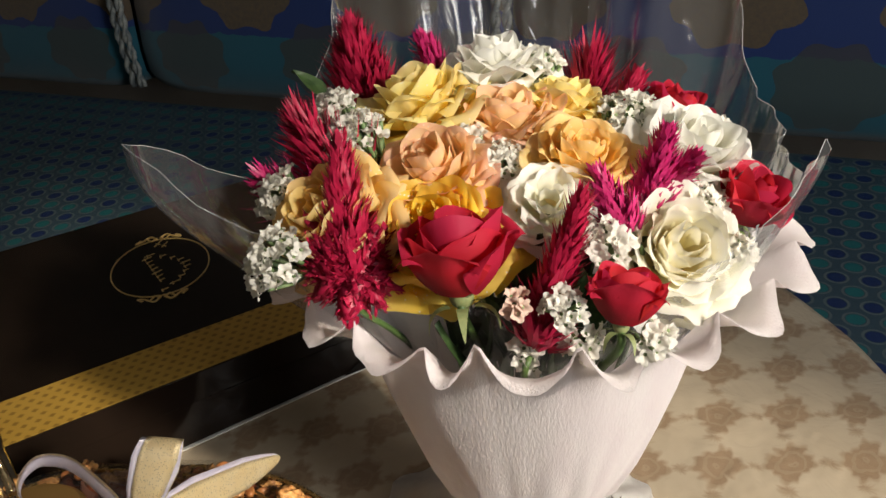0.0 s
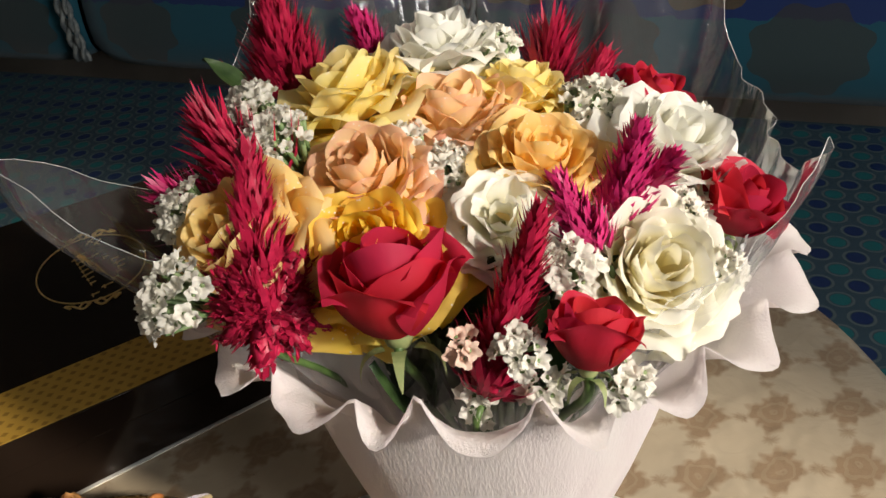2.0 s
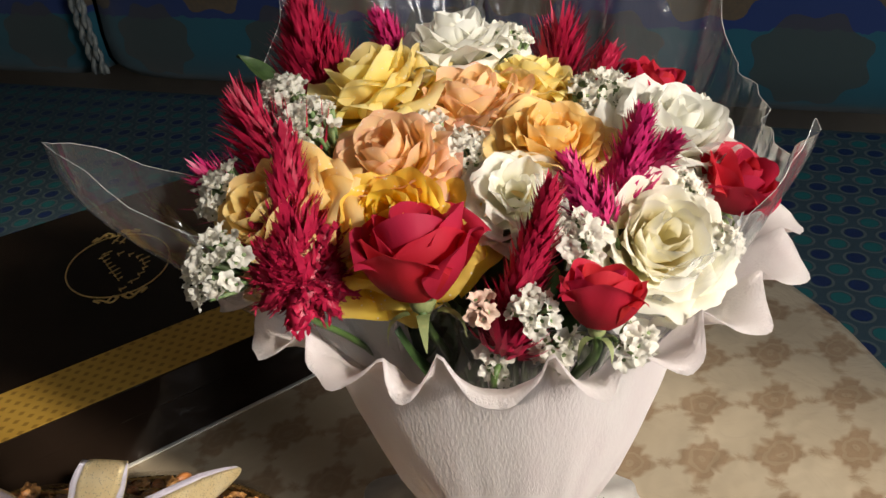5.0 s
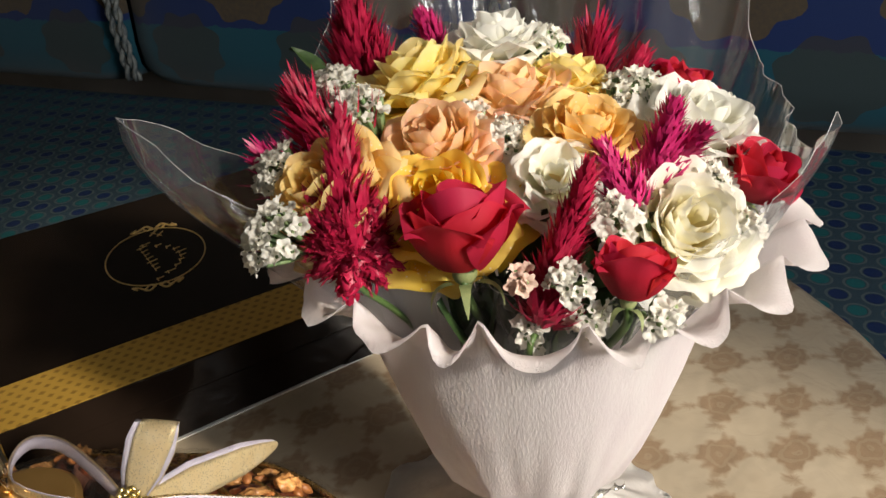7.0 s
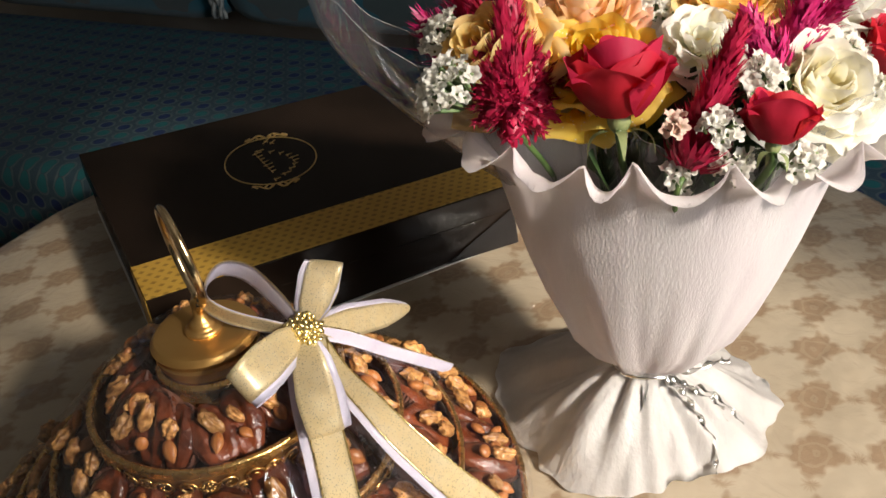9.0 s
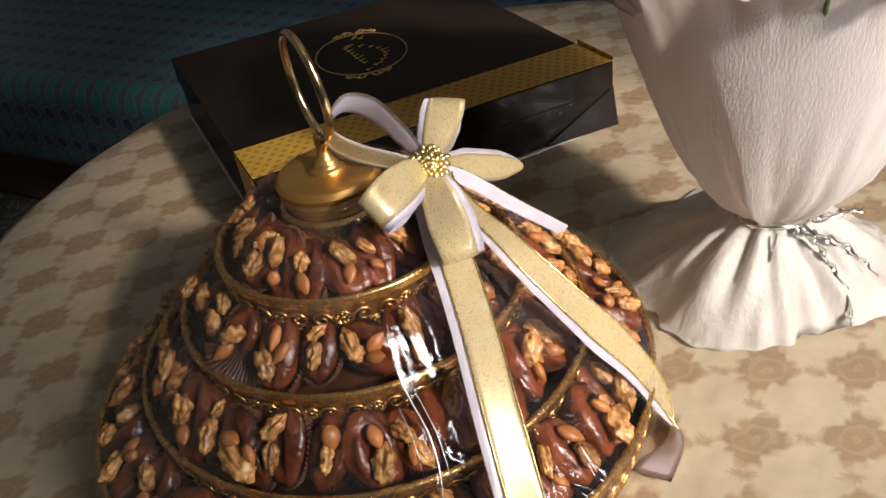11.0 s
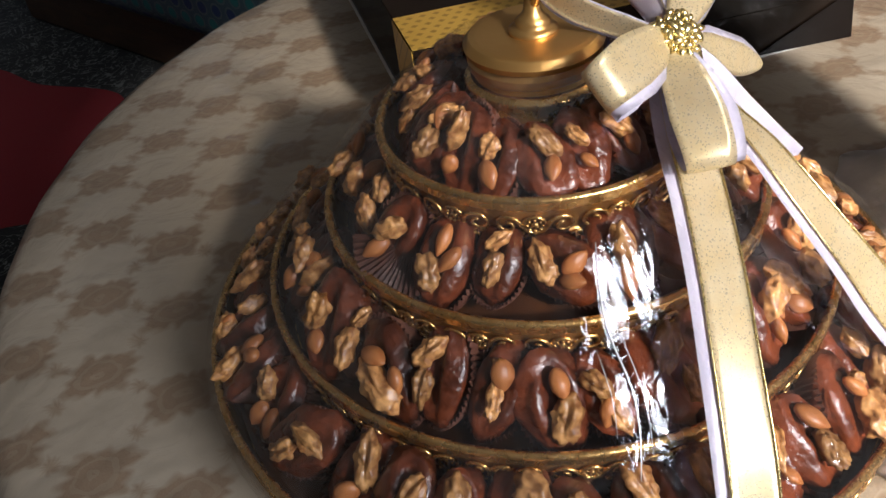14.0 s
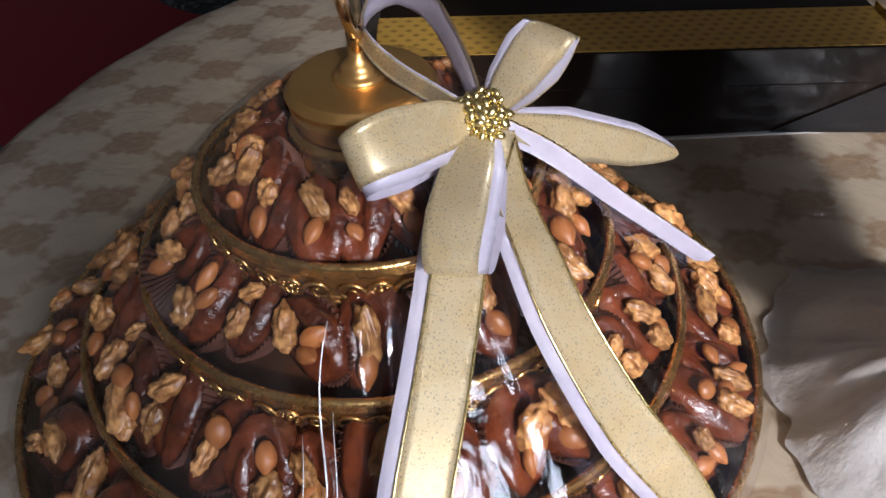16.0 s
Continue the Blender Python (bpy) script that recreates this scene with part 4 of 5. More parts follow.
def bow_loop(tip, face_on, width, fat, name="loop", twist=0.0, inside=1, end=0.85):
    out = Vector(tip) - BROOCH
    length = out.length
    out.normalize()
    nrm = (FACE - out * FACE.dot(out)).normalized()
    side = out.cross(nrm)
    if not face_on:
        nrm, side = side, nrm
    pts = [BROOCH + out * (length * a) + nrm * (fat * b) for a, b in ((0.06, 0.05), (0.35, 0.55), (0.70, 0.95), (0.93, 0.75), (1.0, 0.10), (0.92, -0.45), (0.68, -0.55), (0.35, -0.35), (0.06, -0.05))]
    ways = [side + nrm * (v + twist) for v in (0.25, 0.1, 0, 0, 0, 0, 0, 0.1, 0.2)]
    scale = [0.45, 0.85, 1, 0.5 + 0.5 * end, end, 0.5 + 0.5 * end, 1, 0.85, 0.45]
    if end < 0.3:
        scale = [0.45, 0.95, 0.85, 0.40, end, 0.40, 0.85, 0.95, 0.45]
    line, across = smooth_line([q - BROOCH for q in pts], 7), smooth_line(ways, 7)
    fs = [scale[min(8, int(k / 7))] * (1 - (k % 7) / 7) + scale[min(8, int(k / 7) + 1)] * (k % 7) / 7 for k in range(len(line))]
    for lift, wf, sh, mat_, nm, parent in ((0, 1.0, 0.0, SATIN, name, bow), (0.0011 * inside, 0.84, 0.08, LAME, "gold_gauze", None)):
        rows = []
        for k, q in enumerate(line):
            d = (line[min(k + 1, len(line) - 1)] - line[max(k - 1, 0)]).normalized()
            w = (across[k] - d * across[k].dot(d)).normalized()
            up = w.cross(d)
            ww = width * fs[k]
            rows.append([q + w * (ww * wf * (i / 6 - 0.5) + sh * ww) + up * (lift + 0.0006 * (1 - (2 * i / 6 - 1) ** 2)) for i in range(7)])
        bm = grid(rows)
        bmesh.ops.solidify(bm, geom=bm.faces[:], thickness=0.0004)
        ob = part(nm, bm, mat_, parent or sat_loop, "white satin ribbon loop" if parent else "gold lame gauze")
        if parent:
            sat_loop = ob


bow_loop((-0.211, 0.394, 0.228), True, 0.030, 0.010, twist=0.25, end=0.85)
bow_loop((-0.172, 0.480, 0.126), True, 0.027, 0.002, twist=-0.15, end=0.06)
bow_loop((-0.240, 0.283, 0.211), True, 0.030, 0.010, twist=0.15)
bow_loop((-0.189, 0.279, 0.182), True, 0.030, 0.009)
bow_loop((-0.277, 0.346, 0.243), False, 0.021, 0.020, twist=0.55, inside=-1)
ribbon([(-0.216, 0.342, 0.204), (-0.206, 0.306, 0.182), (-0.194, 0.277, 0.163), (-0.183, 0.249, 0.143), (-0.1725, 0.219, 0.119), (-0.163, 0.195, 0.093), (-0.155, 0.176, 0.062), (-0.151, 0.166, 0.034)],
       [(0.033, 0.009, -0.012), (0.033, 0.009, -0.012), (0.030, 0.015, -0.010), (0.028, 0.015, -0.008), (0.025, 0.012, -0.007), (0.022, 0.010, -0.005), (0.02, 0.013, -0.002), (0.02, 0.013, 0)], 0.029, "tail", False)
ribbon([(-0.215, 0.345, 0.204), (-0.196, 0.326, 0.190), (-0.172, 0.308, 0.176), (-0.150, 0.296, 0.156), (-0.119, 0.292, 0.119), (-0.092, 0.304, 0.074), (-0.071, 0.308, 0.032), (-0.063, 0.296, 0.009), (-0.080, 0.262, 0.005)],
       [(0.015, 0.020, -0.016), (0.016, 0.020, -0.016), (0.019, 0.021, -0.013), (0.017, 0.020, -0.010), (0.019, 0.022, -0.010), (0.012, 0.021, -0.006), (0.010, 0.022, -0.012), (-0.004, 0.020, -0.012), (-0.010, 0.020, -0.002)], 0.028, "tail", False)
ribbon([(-0.214, 0.348, 0.204), (-0.198, 0.375, 0.178), (-0.178, 0.410, 0.137), (-0.158, 0.444, 0.098), (-0.139, 0.474, 0.063)],
       [(0.010, 0.012, 0.022), (0.012, 0.012, 0.02), (0.012, 0.012, 0.018), (0.014, 0.014, 0.016), (0.014, 0.014, 0.016)], 0.010, "tail", True)
brooch = part("brooch", sphere((0.0100, 0.0100, 0.0050), lean((0, 0, 0), FACE), 16, 8), GOLDPALE, bow, "round gold nugget brooch")
brooch.matrix_local = Matrix.Translation(FACE * 0.006)
NUGGET = solid("nugget", sphere((0.0027, 0.0018, 0.0014), Matrix.Identity(4), 8, 5), GOLDPALE)
for k in range(46):
    f = (k + 0.5) / 46
    a, r = 2.39996 * k, 0.0118 * math.sqrt(f)
    q = part("nugget", NUGGET, GOLDPALE, brooch)
    q.matrix_local = lean((0, 0, 0), FACE) @ Matrix.Translation((r * math.cos(a), r * math.sin(a), 0.0062 * (1 - f * 0.8))) @ Matrix.Rotation(rng.uniform(0, 6), 4, "Z") @ Matrix.Rotation(rng.uniform(-0.9, 0.9), 4, "X") @ Matrix.Scale(rng.uniform(0.7, 1.5), 4)

# ---- the bouquet: paper, film and tie ----
NECK, RIM, FOOT = Vector((0.027, 0.472, 0.078)), Vector((0.030, 0.512, 0.30)), Vector((0.026, 0.494, 0.0))
PEAKS = sorted([211, 227.7, 245.9, 256.5, 277, 291, 307.7, 326, 343, 360 + 1, 19, 38, 56, 75, 94, 112, 131, 150, 169, 190])


def crest(a):
    """1 at a peak of the frill, -1 between two peaks."""
    deg = math.degrees(a) % 360
    pk = [p - 360 for p in PEAKS[-2:]] + PEAKS + [p + 360 for p in PEAKS[:2]]
    for lo, hi in zip(pk, pk[1:]):
        if lo <= deg < hi:
            f = (deg - lo) / (hi - lo)
            return 1 - 2 * math.sin(math.pi * f) ** 0.85
    return 0.0


PAPER = [(0.024, 0.078), (0.031, 0.085), (0.050, 0.100), (0.071, 0.125), (0.087, 0.155), (0.100, 0.185), (0.111, 0.215), (0.120, 0.245), (0.126, 0.265), (0.132, 0.280), (0.140, 0.291), (0.148, 0.300), (0.155, 0.306), (0.160, 0.310)]
rows = []
for k, (r, z) in enumerate(PAPER):
    f = (z - 0.078) / (0.305 - 0.078)
    c = NECK.lerp(RIM, f)
    ripple = max(0.0, (k - 8) / 5)
    gather = math.exp(-((z - 0.09) / 0.075) ** 2)
    row = []
    for i in range(288):
        a = 2 * math.pi * i / 288
        w = crest(a)
        rr = r + 0.0035 * noise.noise(Vector((math.cos(a) * 2, math.sin(a) * 2, z * 9))) + gather * (0.0026 * math.sin(13 * a + 3 * math.sin(2 * a)) + 0.0040 * noise.noise(Vector((a * 7, z * 6, 0)))) * min(1.6, r / 0.05)
        rr += ripple * (-0.0075 * w + 0.014 * abs(math.cos(a)) ** 2.5 + 0.004 * math.cos(a)) + 0.0008 * ripple * math.sin(41 * a)
        rr += (0.0009 * math.sin(60 * a + 4 * math.sin(5 * a)) + 0.005 * noise.noise(Vector((a * 4, 7, z * 20)))) * ripple
        zz = z + ripple * ripple * (0.0090 * w - 0.004 * abs(math.cos(a)) ** 2) + 0.004 * ripple * noise.noise(Vector((a * 5, 1, 2)))
        row.append((c.x + rr * math.cos(a), c.y + rr * math.sin(a), zz))
    rows.append(row)
# the frill's outer lip turns over
lip = []
for i in range(288):
    a = 2 * math.pi * i / 288
    p = Vector(rows[-1][i])
    w = crest(a)
    lip.append((p.x + (0.0030 - 0.002 * w) * math.cos(a), p.y + (0.0030 - 0.002 * w) * math.sin(a), p.z - 0.0016 + 0.001 * w))
rows.append(lip)
wrapper = thing("bouquet_wrapper", "white crepe paper cone with a ruffled rim standing on the table", "paper wrap")
bm = grid(rows, True)
bmesh.ops.solidify(bm, geom=bm.faces[:], thickness=0.0010)
part("crepe_cone", bm, CREPE, wrapper, "finely creased white crepe paper")
# the skirt's reach by direction
SKIRT_EDGE = [(0, 0.126), (40, 0.122), (80, 0.128), (105, 0.140), (118, 0.118), (132, 0.132), (150, 0.146), (162, 0.138), (185, 0.123), (196, 0.121), (213, 0.109), (222, 0.115), (238, 0.119), (254, 0.112), (276, 0.100), (280, 0.094), (302, 0.097), (320, 0.106), (336, 0.117), (346, 0.112), (360, 0.126)]


def skirt_edge(deg):
    for (a, r), (b, r2) in zip(SKIRT_EDGE, SKIRT_EDGE[1:]):
        if a <= deg <= b:
            return r + (r2 - r) * (deg - a) / (b - a)
    return SKIRT_EDGE[0][1]


rows = []
for k, (r, z) in enumerate(((0.026, 0.082), (0.027, 0.075), (0.037, 0.068), (0.054, 0.058), (0.074, 0.045), (0.094, 0.030), (0.111, 0.015), (0.124, 0.0045), (0.132, 0.0025))):
    f = k / 8
    c = NECK.lerp(FOOT, f)
    row = []
    for i in range(240):
        a = 2 * math.pi * i / 240
        fold = 0.8 * math.sin(5 * a + 2.6 * math.sin(2 * a + 1) + math.sin(3 * a)) + 0.22 * math.sin(13 * a + 2.3 * math.sin(3 * a) + 3 * f) + 1.5 * noise.noise(Vector((math.cos(a) * 5, math.sin(a) * 5, 2.5 * f)))
        rr = r * (1 + f * (skirt_edge(math.degrees(a)) / 0.132 - 1) + 0.05 * f * noise.noise(Vector((math.cos(a) * 6, math.sin(a) * 6, 8)))) + 0.0022 * fold
        zz = max(0.0015, z + 0.0060 * fold * math.sin(math.pi * f) + 0.0010 * f)
        row.append((c.x + rr * math.cos(a), c.y + rr * math.sin(a), zz))
    rows.append(row)
bm = grid(rows, True)
bmesh.ops.solidify(bm, geom=bm.faces[:], thickness=0.0005)
part("skirt", bm, TISSUE, wrapper, "flared white tissue skirt")

tie = thing("tinsel_tie", "curled silver tinsel ribbon tied round the bouquet's neck", "ribbon")
part("band", tube([NECK + Vector((0.0275 * math.cos(a), 0.0275 * math.sin(a), 0.002 * math.sin(3 * a))) for a in [2 * math.pi * k / 48 for k in range(49)]], 0.0022, 8), TINSEL, tie)
rng = random.Random(21)
for pts in (((0.040, 0.447, 0.080), (0.062, 0.452, 0.082), (0.085, 0.468, 0.078), (0.098, 0.478, 0.070)), ((0.044, 0.447, 0.078), (0.070, 0.448, 0.060), (0.086, 0.447, 0.047), (0.092, 0.440, 0.032), (0.106, 0.437, 0.014)),
            ((0.042, 0.447, 0.074), (0.060, 0.452, 0.066), (0.080, 0.458, 0.052), (0.100, 0.452, 0.034), (0.110, 0.447, 0.016)), ((0.026, 0.443, 0.074), (0.022, 0.436, 0.060), (0.018, 0.428, 0.046), (0.024, 0.420, 0.034), (0.036, 0.416, 0.030)),
            ((0.040, 0.446, 0.076), (0.056, 0.440, 0.066), (0.066, 0.434, 0.050), (0.078, 0.424, 0.030), (0.080, 0.406, 0.010))):
    line = smooth_line(pts, 8)
    ways = []
    for k in range(len(line)):
        a = k * 0.55 + rng.uniform(0, 0.4)
        ways.append(Vector((0.3 * math.cos(a), math.sin(a), math.cos(a))))
    part("curled_end", strip(line, ways, 0.0062), TINSEL, tie)


# film round the flowers: height and spread of its edge by direction
FILM_EDGE = [(0, 0.168, 0.360), (20, 0.175, 0.375), (34, 0.185, 0.44), (44, 0.150, 0.560), (58, 0.150, 0.585), (68, 0.175, 0.50), (90, 0.165, 0.44), (112, 0.160, 0.50), (124, 0.150, 0.56), (138, 0.165, 0.45), (160, 0.165, 0.362), (182, 0.180, 0.350), (193, 0.238, 0.402), (197, 0.252, 0.412), (206, 0.190, 0.355), (224, 0.140, 0.335), (236, 0.122, 0.352), (246, 0.122, 0.325), (270, 0.128, 0.308), (300, 0.138, 0.318), (318, 0.165, 0.352), (331, 0.178, 0.398), (346, 0.170, 0.352), (360, 0.168, 0.360)]


def film_edge(deg):
    for (a, r, z), (b, r2, z2) in zip(FILM_EDGE, FILM_EDGE[1:]):
        if a <= deg <= b:
            f = (deg - a) / (b - a)
            return r + (r2 - r) * f, z + (z2 - z) * f
    return FILM_EDGE[0][1:]


rows = []
for k in range(13):
    f = k / 12
    row = []
    for i in range(220):
        a = 2 * math.pi * i / 220
        r1, z1 = film_edge(math.degrees(a))
        r = 0.096 + (r1 - 0.096) * (1 - (1 - f) ** 1.7)
        z = 0.235 + (z1 - 0.235) * f
        d = 0.010 * f * noise.noise(Vector((math.cos(a) * 4, math.sin(a) * 4, z * 8))) + 0.006 * f * abs(noise.noise(Vector((a * 9, z * 4, 2)))) + 0.003 * f * math.sin(37 * a + 2 * math.sin(4 * a))
        c = NECK.lerp(RIM, (min(z, 0.33) - 0.078) / 0.222)
        row.append((c.x + (r + d) * math.cos(a), c.y + (r + d) * math.sin(a), z))
    rows.append(row)
sheet = tagged(part("cellophane_sheet", grid(rows, True), FILM2, None, "clear crinkled cellophane round the flowers inside the white paper"), "", "cellophane")
sheet.visible_shadow = False
# two added panels whose whitish colour stands for sheen on the film
for first, last in ((200, 243), (298, 342)):
    lining = []
    for k in range(9):
        f = k / 8
        row = []
        for i in range(40):
            a = radians(first + (last - first) * i / 39)
            r1, z1 = film_edge(math.degrees(a))
            r, z = 0.092 + (min(r1, 0.150) - 0.092) * (1 - (1 - f) ** 1.7), 0.235 + (min(z1, 0.334) - 0.235) * f
            r += 0.006 * f * noise.noise(Vector((math.cos(a) * 6, math.sin(a) * 6, z * 8))) + 0.004 * f * abs(noise.noise(Vector((a * 14, z * 4, 5))))
            c = NECK.lerp(RIM, (z - 0.078) / 0.222)
            row.append((c.x + r * math.cos(a), c.y + r * math.sin(a), z))
        lining.append(row)
    part("lining", grid(lining), FILM3, sheet, "inner film layer with its pale sheen put in as colour").visible_shadow = False
edge_line = [Vector(q) for q in rows[-1]]
# glint of the cut edge, put in as a white thread
part("edge", tube(edge_line + edge_line[:1], 0.00017, 5), EDGEGLINT, sheet, "white thread standing in for the glint on the film's cut edge")


# ---- flowers ----
def petal_mesh(name, material, width, length, radius, curl, point, ruffle=0.0, seed=0, nu=13, nv=11):
    """A petal that grows along z, rolled round the flower's axis on the -y side, its rim turned back by curl and drawn to a point."""
    rows = []
    off = Vector((seed * 3.7, 1.3, 0))
    for j in range(nv):
        v = j / (nv - 1)
        half = width * 0.5 * (0.26 + 0.80 * math.sin(0.5 * math.pi * v ** 0.85))
        row = []
        for i in range(nu):
            u = 2 * i / (nu - 1) - 1
            wave = noise.noise(Vector((u * 1.5, v * 1.2, 0)) + off)
            bend = radius * (1 + 1.1 * v * v * curl)
            x = bend * math.sin(half * u / bend)
            y = -bend * (1 - math.cos(half * u / bend))
            z = v * length * (1 - 0.30 * abs(u) ** 2.6) + point * length * 0.07 * math.exp(-(u / 0.22) ** 2) * v ** 5
            y += 0.20 * length * math.sin(v * math.pi * 0.85) * (1 - 0.3 * u * u)
            back = max(0.0, v - 0.62) / 0.38
            y += curl * length * 0.32 * back ** 1.8 * (0.70 + 0.60 * u * u)
            z -= curl * length * 0.15 * back ** 2.4 * (1 + 0.4 * u * u)
            y += ruffle * length * 0.055 * v * v * (math.sin(u * 5.5 + seed * 1.7) + 0.6 * math.sin(u * 11 + seed))
            y += 0.08 * length * wave * v
            z += 0.05 * length * wave * v * v
            row.append((x, y, z))
        rows.append(row)
    return solid(name, grid(rows), material)


def petal_set(material, kind):
    if kind == "open":
        spec = [(0.018, 0.027, 0.0050, 0.08, 0.1), (0.024, 0.030, 0.0080, 0.25, 0.2), (0.028, 0.032, 0.0120, 0.40, 0.4), (0.031, 0.034, 0.0160, 0.55, 0.5), (0.034, 0.036, 0.0210, 0.70, 0.7), (0.037, 0.038, 0.0270, 0.85, 0.9), (0.039, 0.040, 0.0340, 0.95, 1.1), (0.038, 0.041, 0.0380, 1.00, 1.3)]
    elif kind == "bud":
        spec = [(0.022, 0.032, 0.0050, 0.04, 0.0), (0.032, 0.036, 0.0095, 0.18, 0.3), (0.042, 0.038, 0.015, 0.36, 0.5), (0.050, 0.039, 0.020, 0.52, 0.6), (0.054, 0.039, 0.027, 0.68, 0.7)]
    else:
        spec = [(0.020, 0.022, 0.008, 0.3, 0.0), (0.026, 0.027, 0.012, 0.5, 0.0), (0.034, 0.031, 0.02, 0.7, 0.0), (0.040, 0.035, 0.03, 0.8, 0.0), (0.042, 0.036, 0.04, 0.8, 0.0)]
    ruffle = 1.0 if kind == "frilled" else 0.3
    return [[petal_mesh("petal", material, w, l, c, q, p, ruffle, s + 7 * k) for s in range(3)] for k, (w, l, c, q, p) in enumerate(spec)]


LAYERS = {"open": ((3, 1, 0.0026), (5, 6, 0.0042), (6, 12, 0.0056), (7, 20, 0.0066), (8, 30, 0.0074), (8, 43, 0.0080), (7, 58, 0.0082), (6, 74, 0.0080)),
          "bud": ((3, 0, 0.0030), (3, 2, 0.0050), (4, 5, 0.0078), (4, 9, 0.0100), (4, 16, 0.0112)),
          "frilled": ((3, 6, 0.002), (5, 16, 0.003), (6, 30, 0.004), (7, 46, 0.005), (7, 64, 0.005))}
SETS = {}
FROM = Vector((0.028, 0.478, 0.10))


def leaf_mesh():
    rows = []
    for j in range(9):
        v = j / 8
        half = 0.013 * math.sin(math.pi * (0.04 + 0.96 * v) ** 0.8) + 0.0002
        rows.append([(half * u, 0.004 * abs(u) - 0.010 * v * v, 0.046 * v) for u in (-1, -0.5, 0, 0.5, 1)])
    return solid("leaf", grid(rows), LEAF)


def sepal_mesh():
    rows = []
    for j in range(7):
        v = j / 6
        half = 0.0030 * (1 - v) ** 0.7 + 0.0002
        rows.append([(half * u, 0.002 + 0.014 * v * v, 0.024 * v * (1 - 0.55 * v)) for u in (-1, 0, 1)])
    return solid("sepal", grid(rows), SEPAL)


LEAF_M, SEPAL_M = leaf_mesh(), sepal_mesh()
rng = random.Random(11)


def stalk(ob, head, up, radius=0.0024):
    """A stem from the neck of the paper to the flower's base, in the flower's own frame."""
    inv = ob.matrix_world.inverted()
    base = Vector(head) - Vector(up).normalized() * 0.004
    foot = FROM + Vector((rng.uniform(-0.012, 0.012), rng.uniform(-0.012, 0.012), 0))
    mid = base.lerp(Vector((0.03, 0.498, base.z)), 0.30) - Vector((0, 0, 0.075))
    part("stem", tube([inv @ q for q in smooth_line([foot, mid, base - Vector(up).normalized() * 0.012, base], 5)], radius / ob.matrix_world.median_scale, 7), STEM, ob, "green stem")


def rose(at, up, size, material, kind, label, sepals=False, leaves=2, name="rose"):
    key = (material.name, kind)
    if key not in SETS:
        SETS[key] = petal_set(material, kind)
    up = Vector(up).normalized()
    size *= 1.08
    head = Vector(at) - up * 0.027 * size
    ob = thing(name, label, "flower", lean(head, up, rng.uniform(0, 6.28), size), "bouquet flowers")
    spin = 0.0
    for k, (count, tilt, r0) in enumerate(LAYERS[kind]):
        spin += 0.7
        for i in range(count):
            a = spin + 2 * math.pi * i / count + rng.uniform(-0.12, 0.12)
            p = part("petal", SETS[key][k][i % 3], material, ob)
            s = rng.uniform(0.86, 1.10)
            p.matrix_local = (Matrix.Rotation(a, 4, "Z") @ Matrix.Translation((0, r0, 0.0045 - 0.0011 * k)) @ Matrix.Rotation(radians(-(tilt + rng.uniform(-6, 6))), 4, "X") @ Matrix.Rotation(rng.uniform(-0.1, 0.1), 4, "Y") @ Matrix.Scale(s, 4))
    part("hip", sphere((0.0065, 0.0065, 0.0075), Matrix.Translation((0, 0, -0.002)), 10, 7), SEPAL, ob)
    if sepals:
        for i in range(5):
            q = part("sepal", SEPAL_M, SEPAL, ob, "curled green sepal")
            q.matrix_local = Matrix.Rotation(2 * math.pi * i / 5, 4, "Z") @ Matrix.Translation((0, 0.007, -0.005)) @ Matrix.Rotation(radians(-88), 4, "X") @ Matrix.Scale(1.0, 4)
    stalk(ob, head, up)
    for i in range(leaves):
        q = part("leaf", LEAF_M, LEAF, ob, "dark green leaf")
        q.matrix_local = Matrix.Rotation(rng.uniform(0, 6.28), 4, "Z") @ Matrix.Translation((0, 0.003, -0.020 - 0.008 * i)) @ Matrix.Rotation(radians(-rng.uniform(25, 60)), 4, "X") @ Matrix.Scale(0.75, 4)
    return ob


DOME = Vector((0.03, 0.505, 0.20))


def outward(p, towards=0.25):
    d = (Vector(p) - DOME).normalized()
    return (d + Vector((-0.02, -0.78, 0.62)) * towards).normalized()


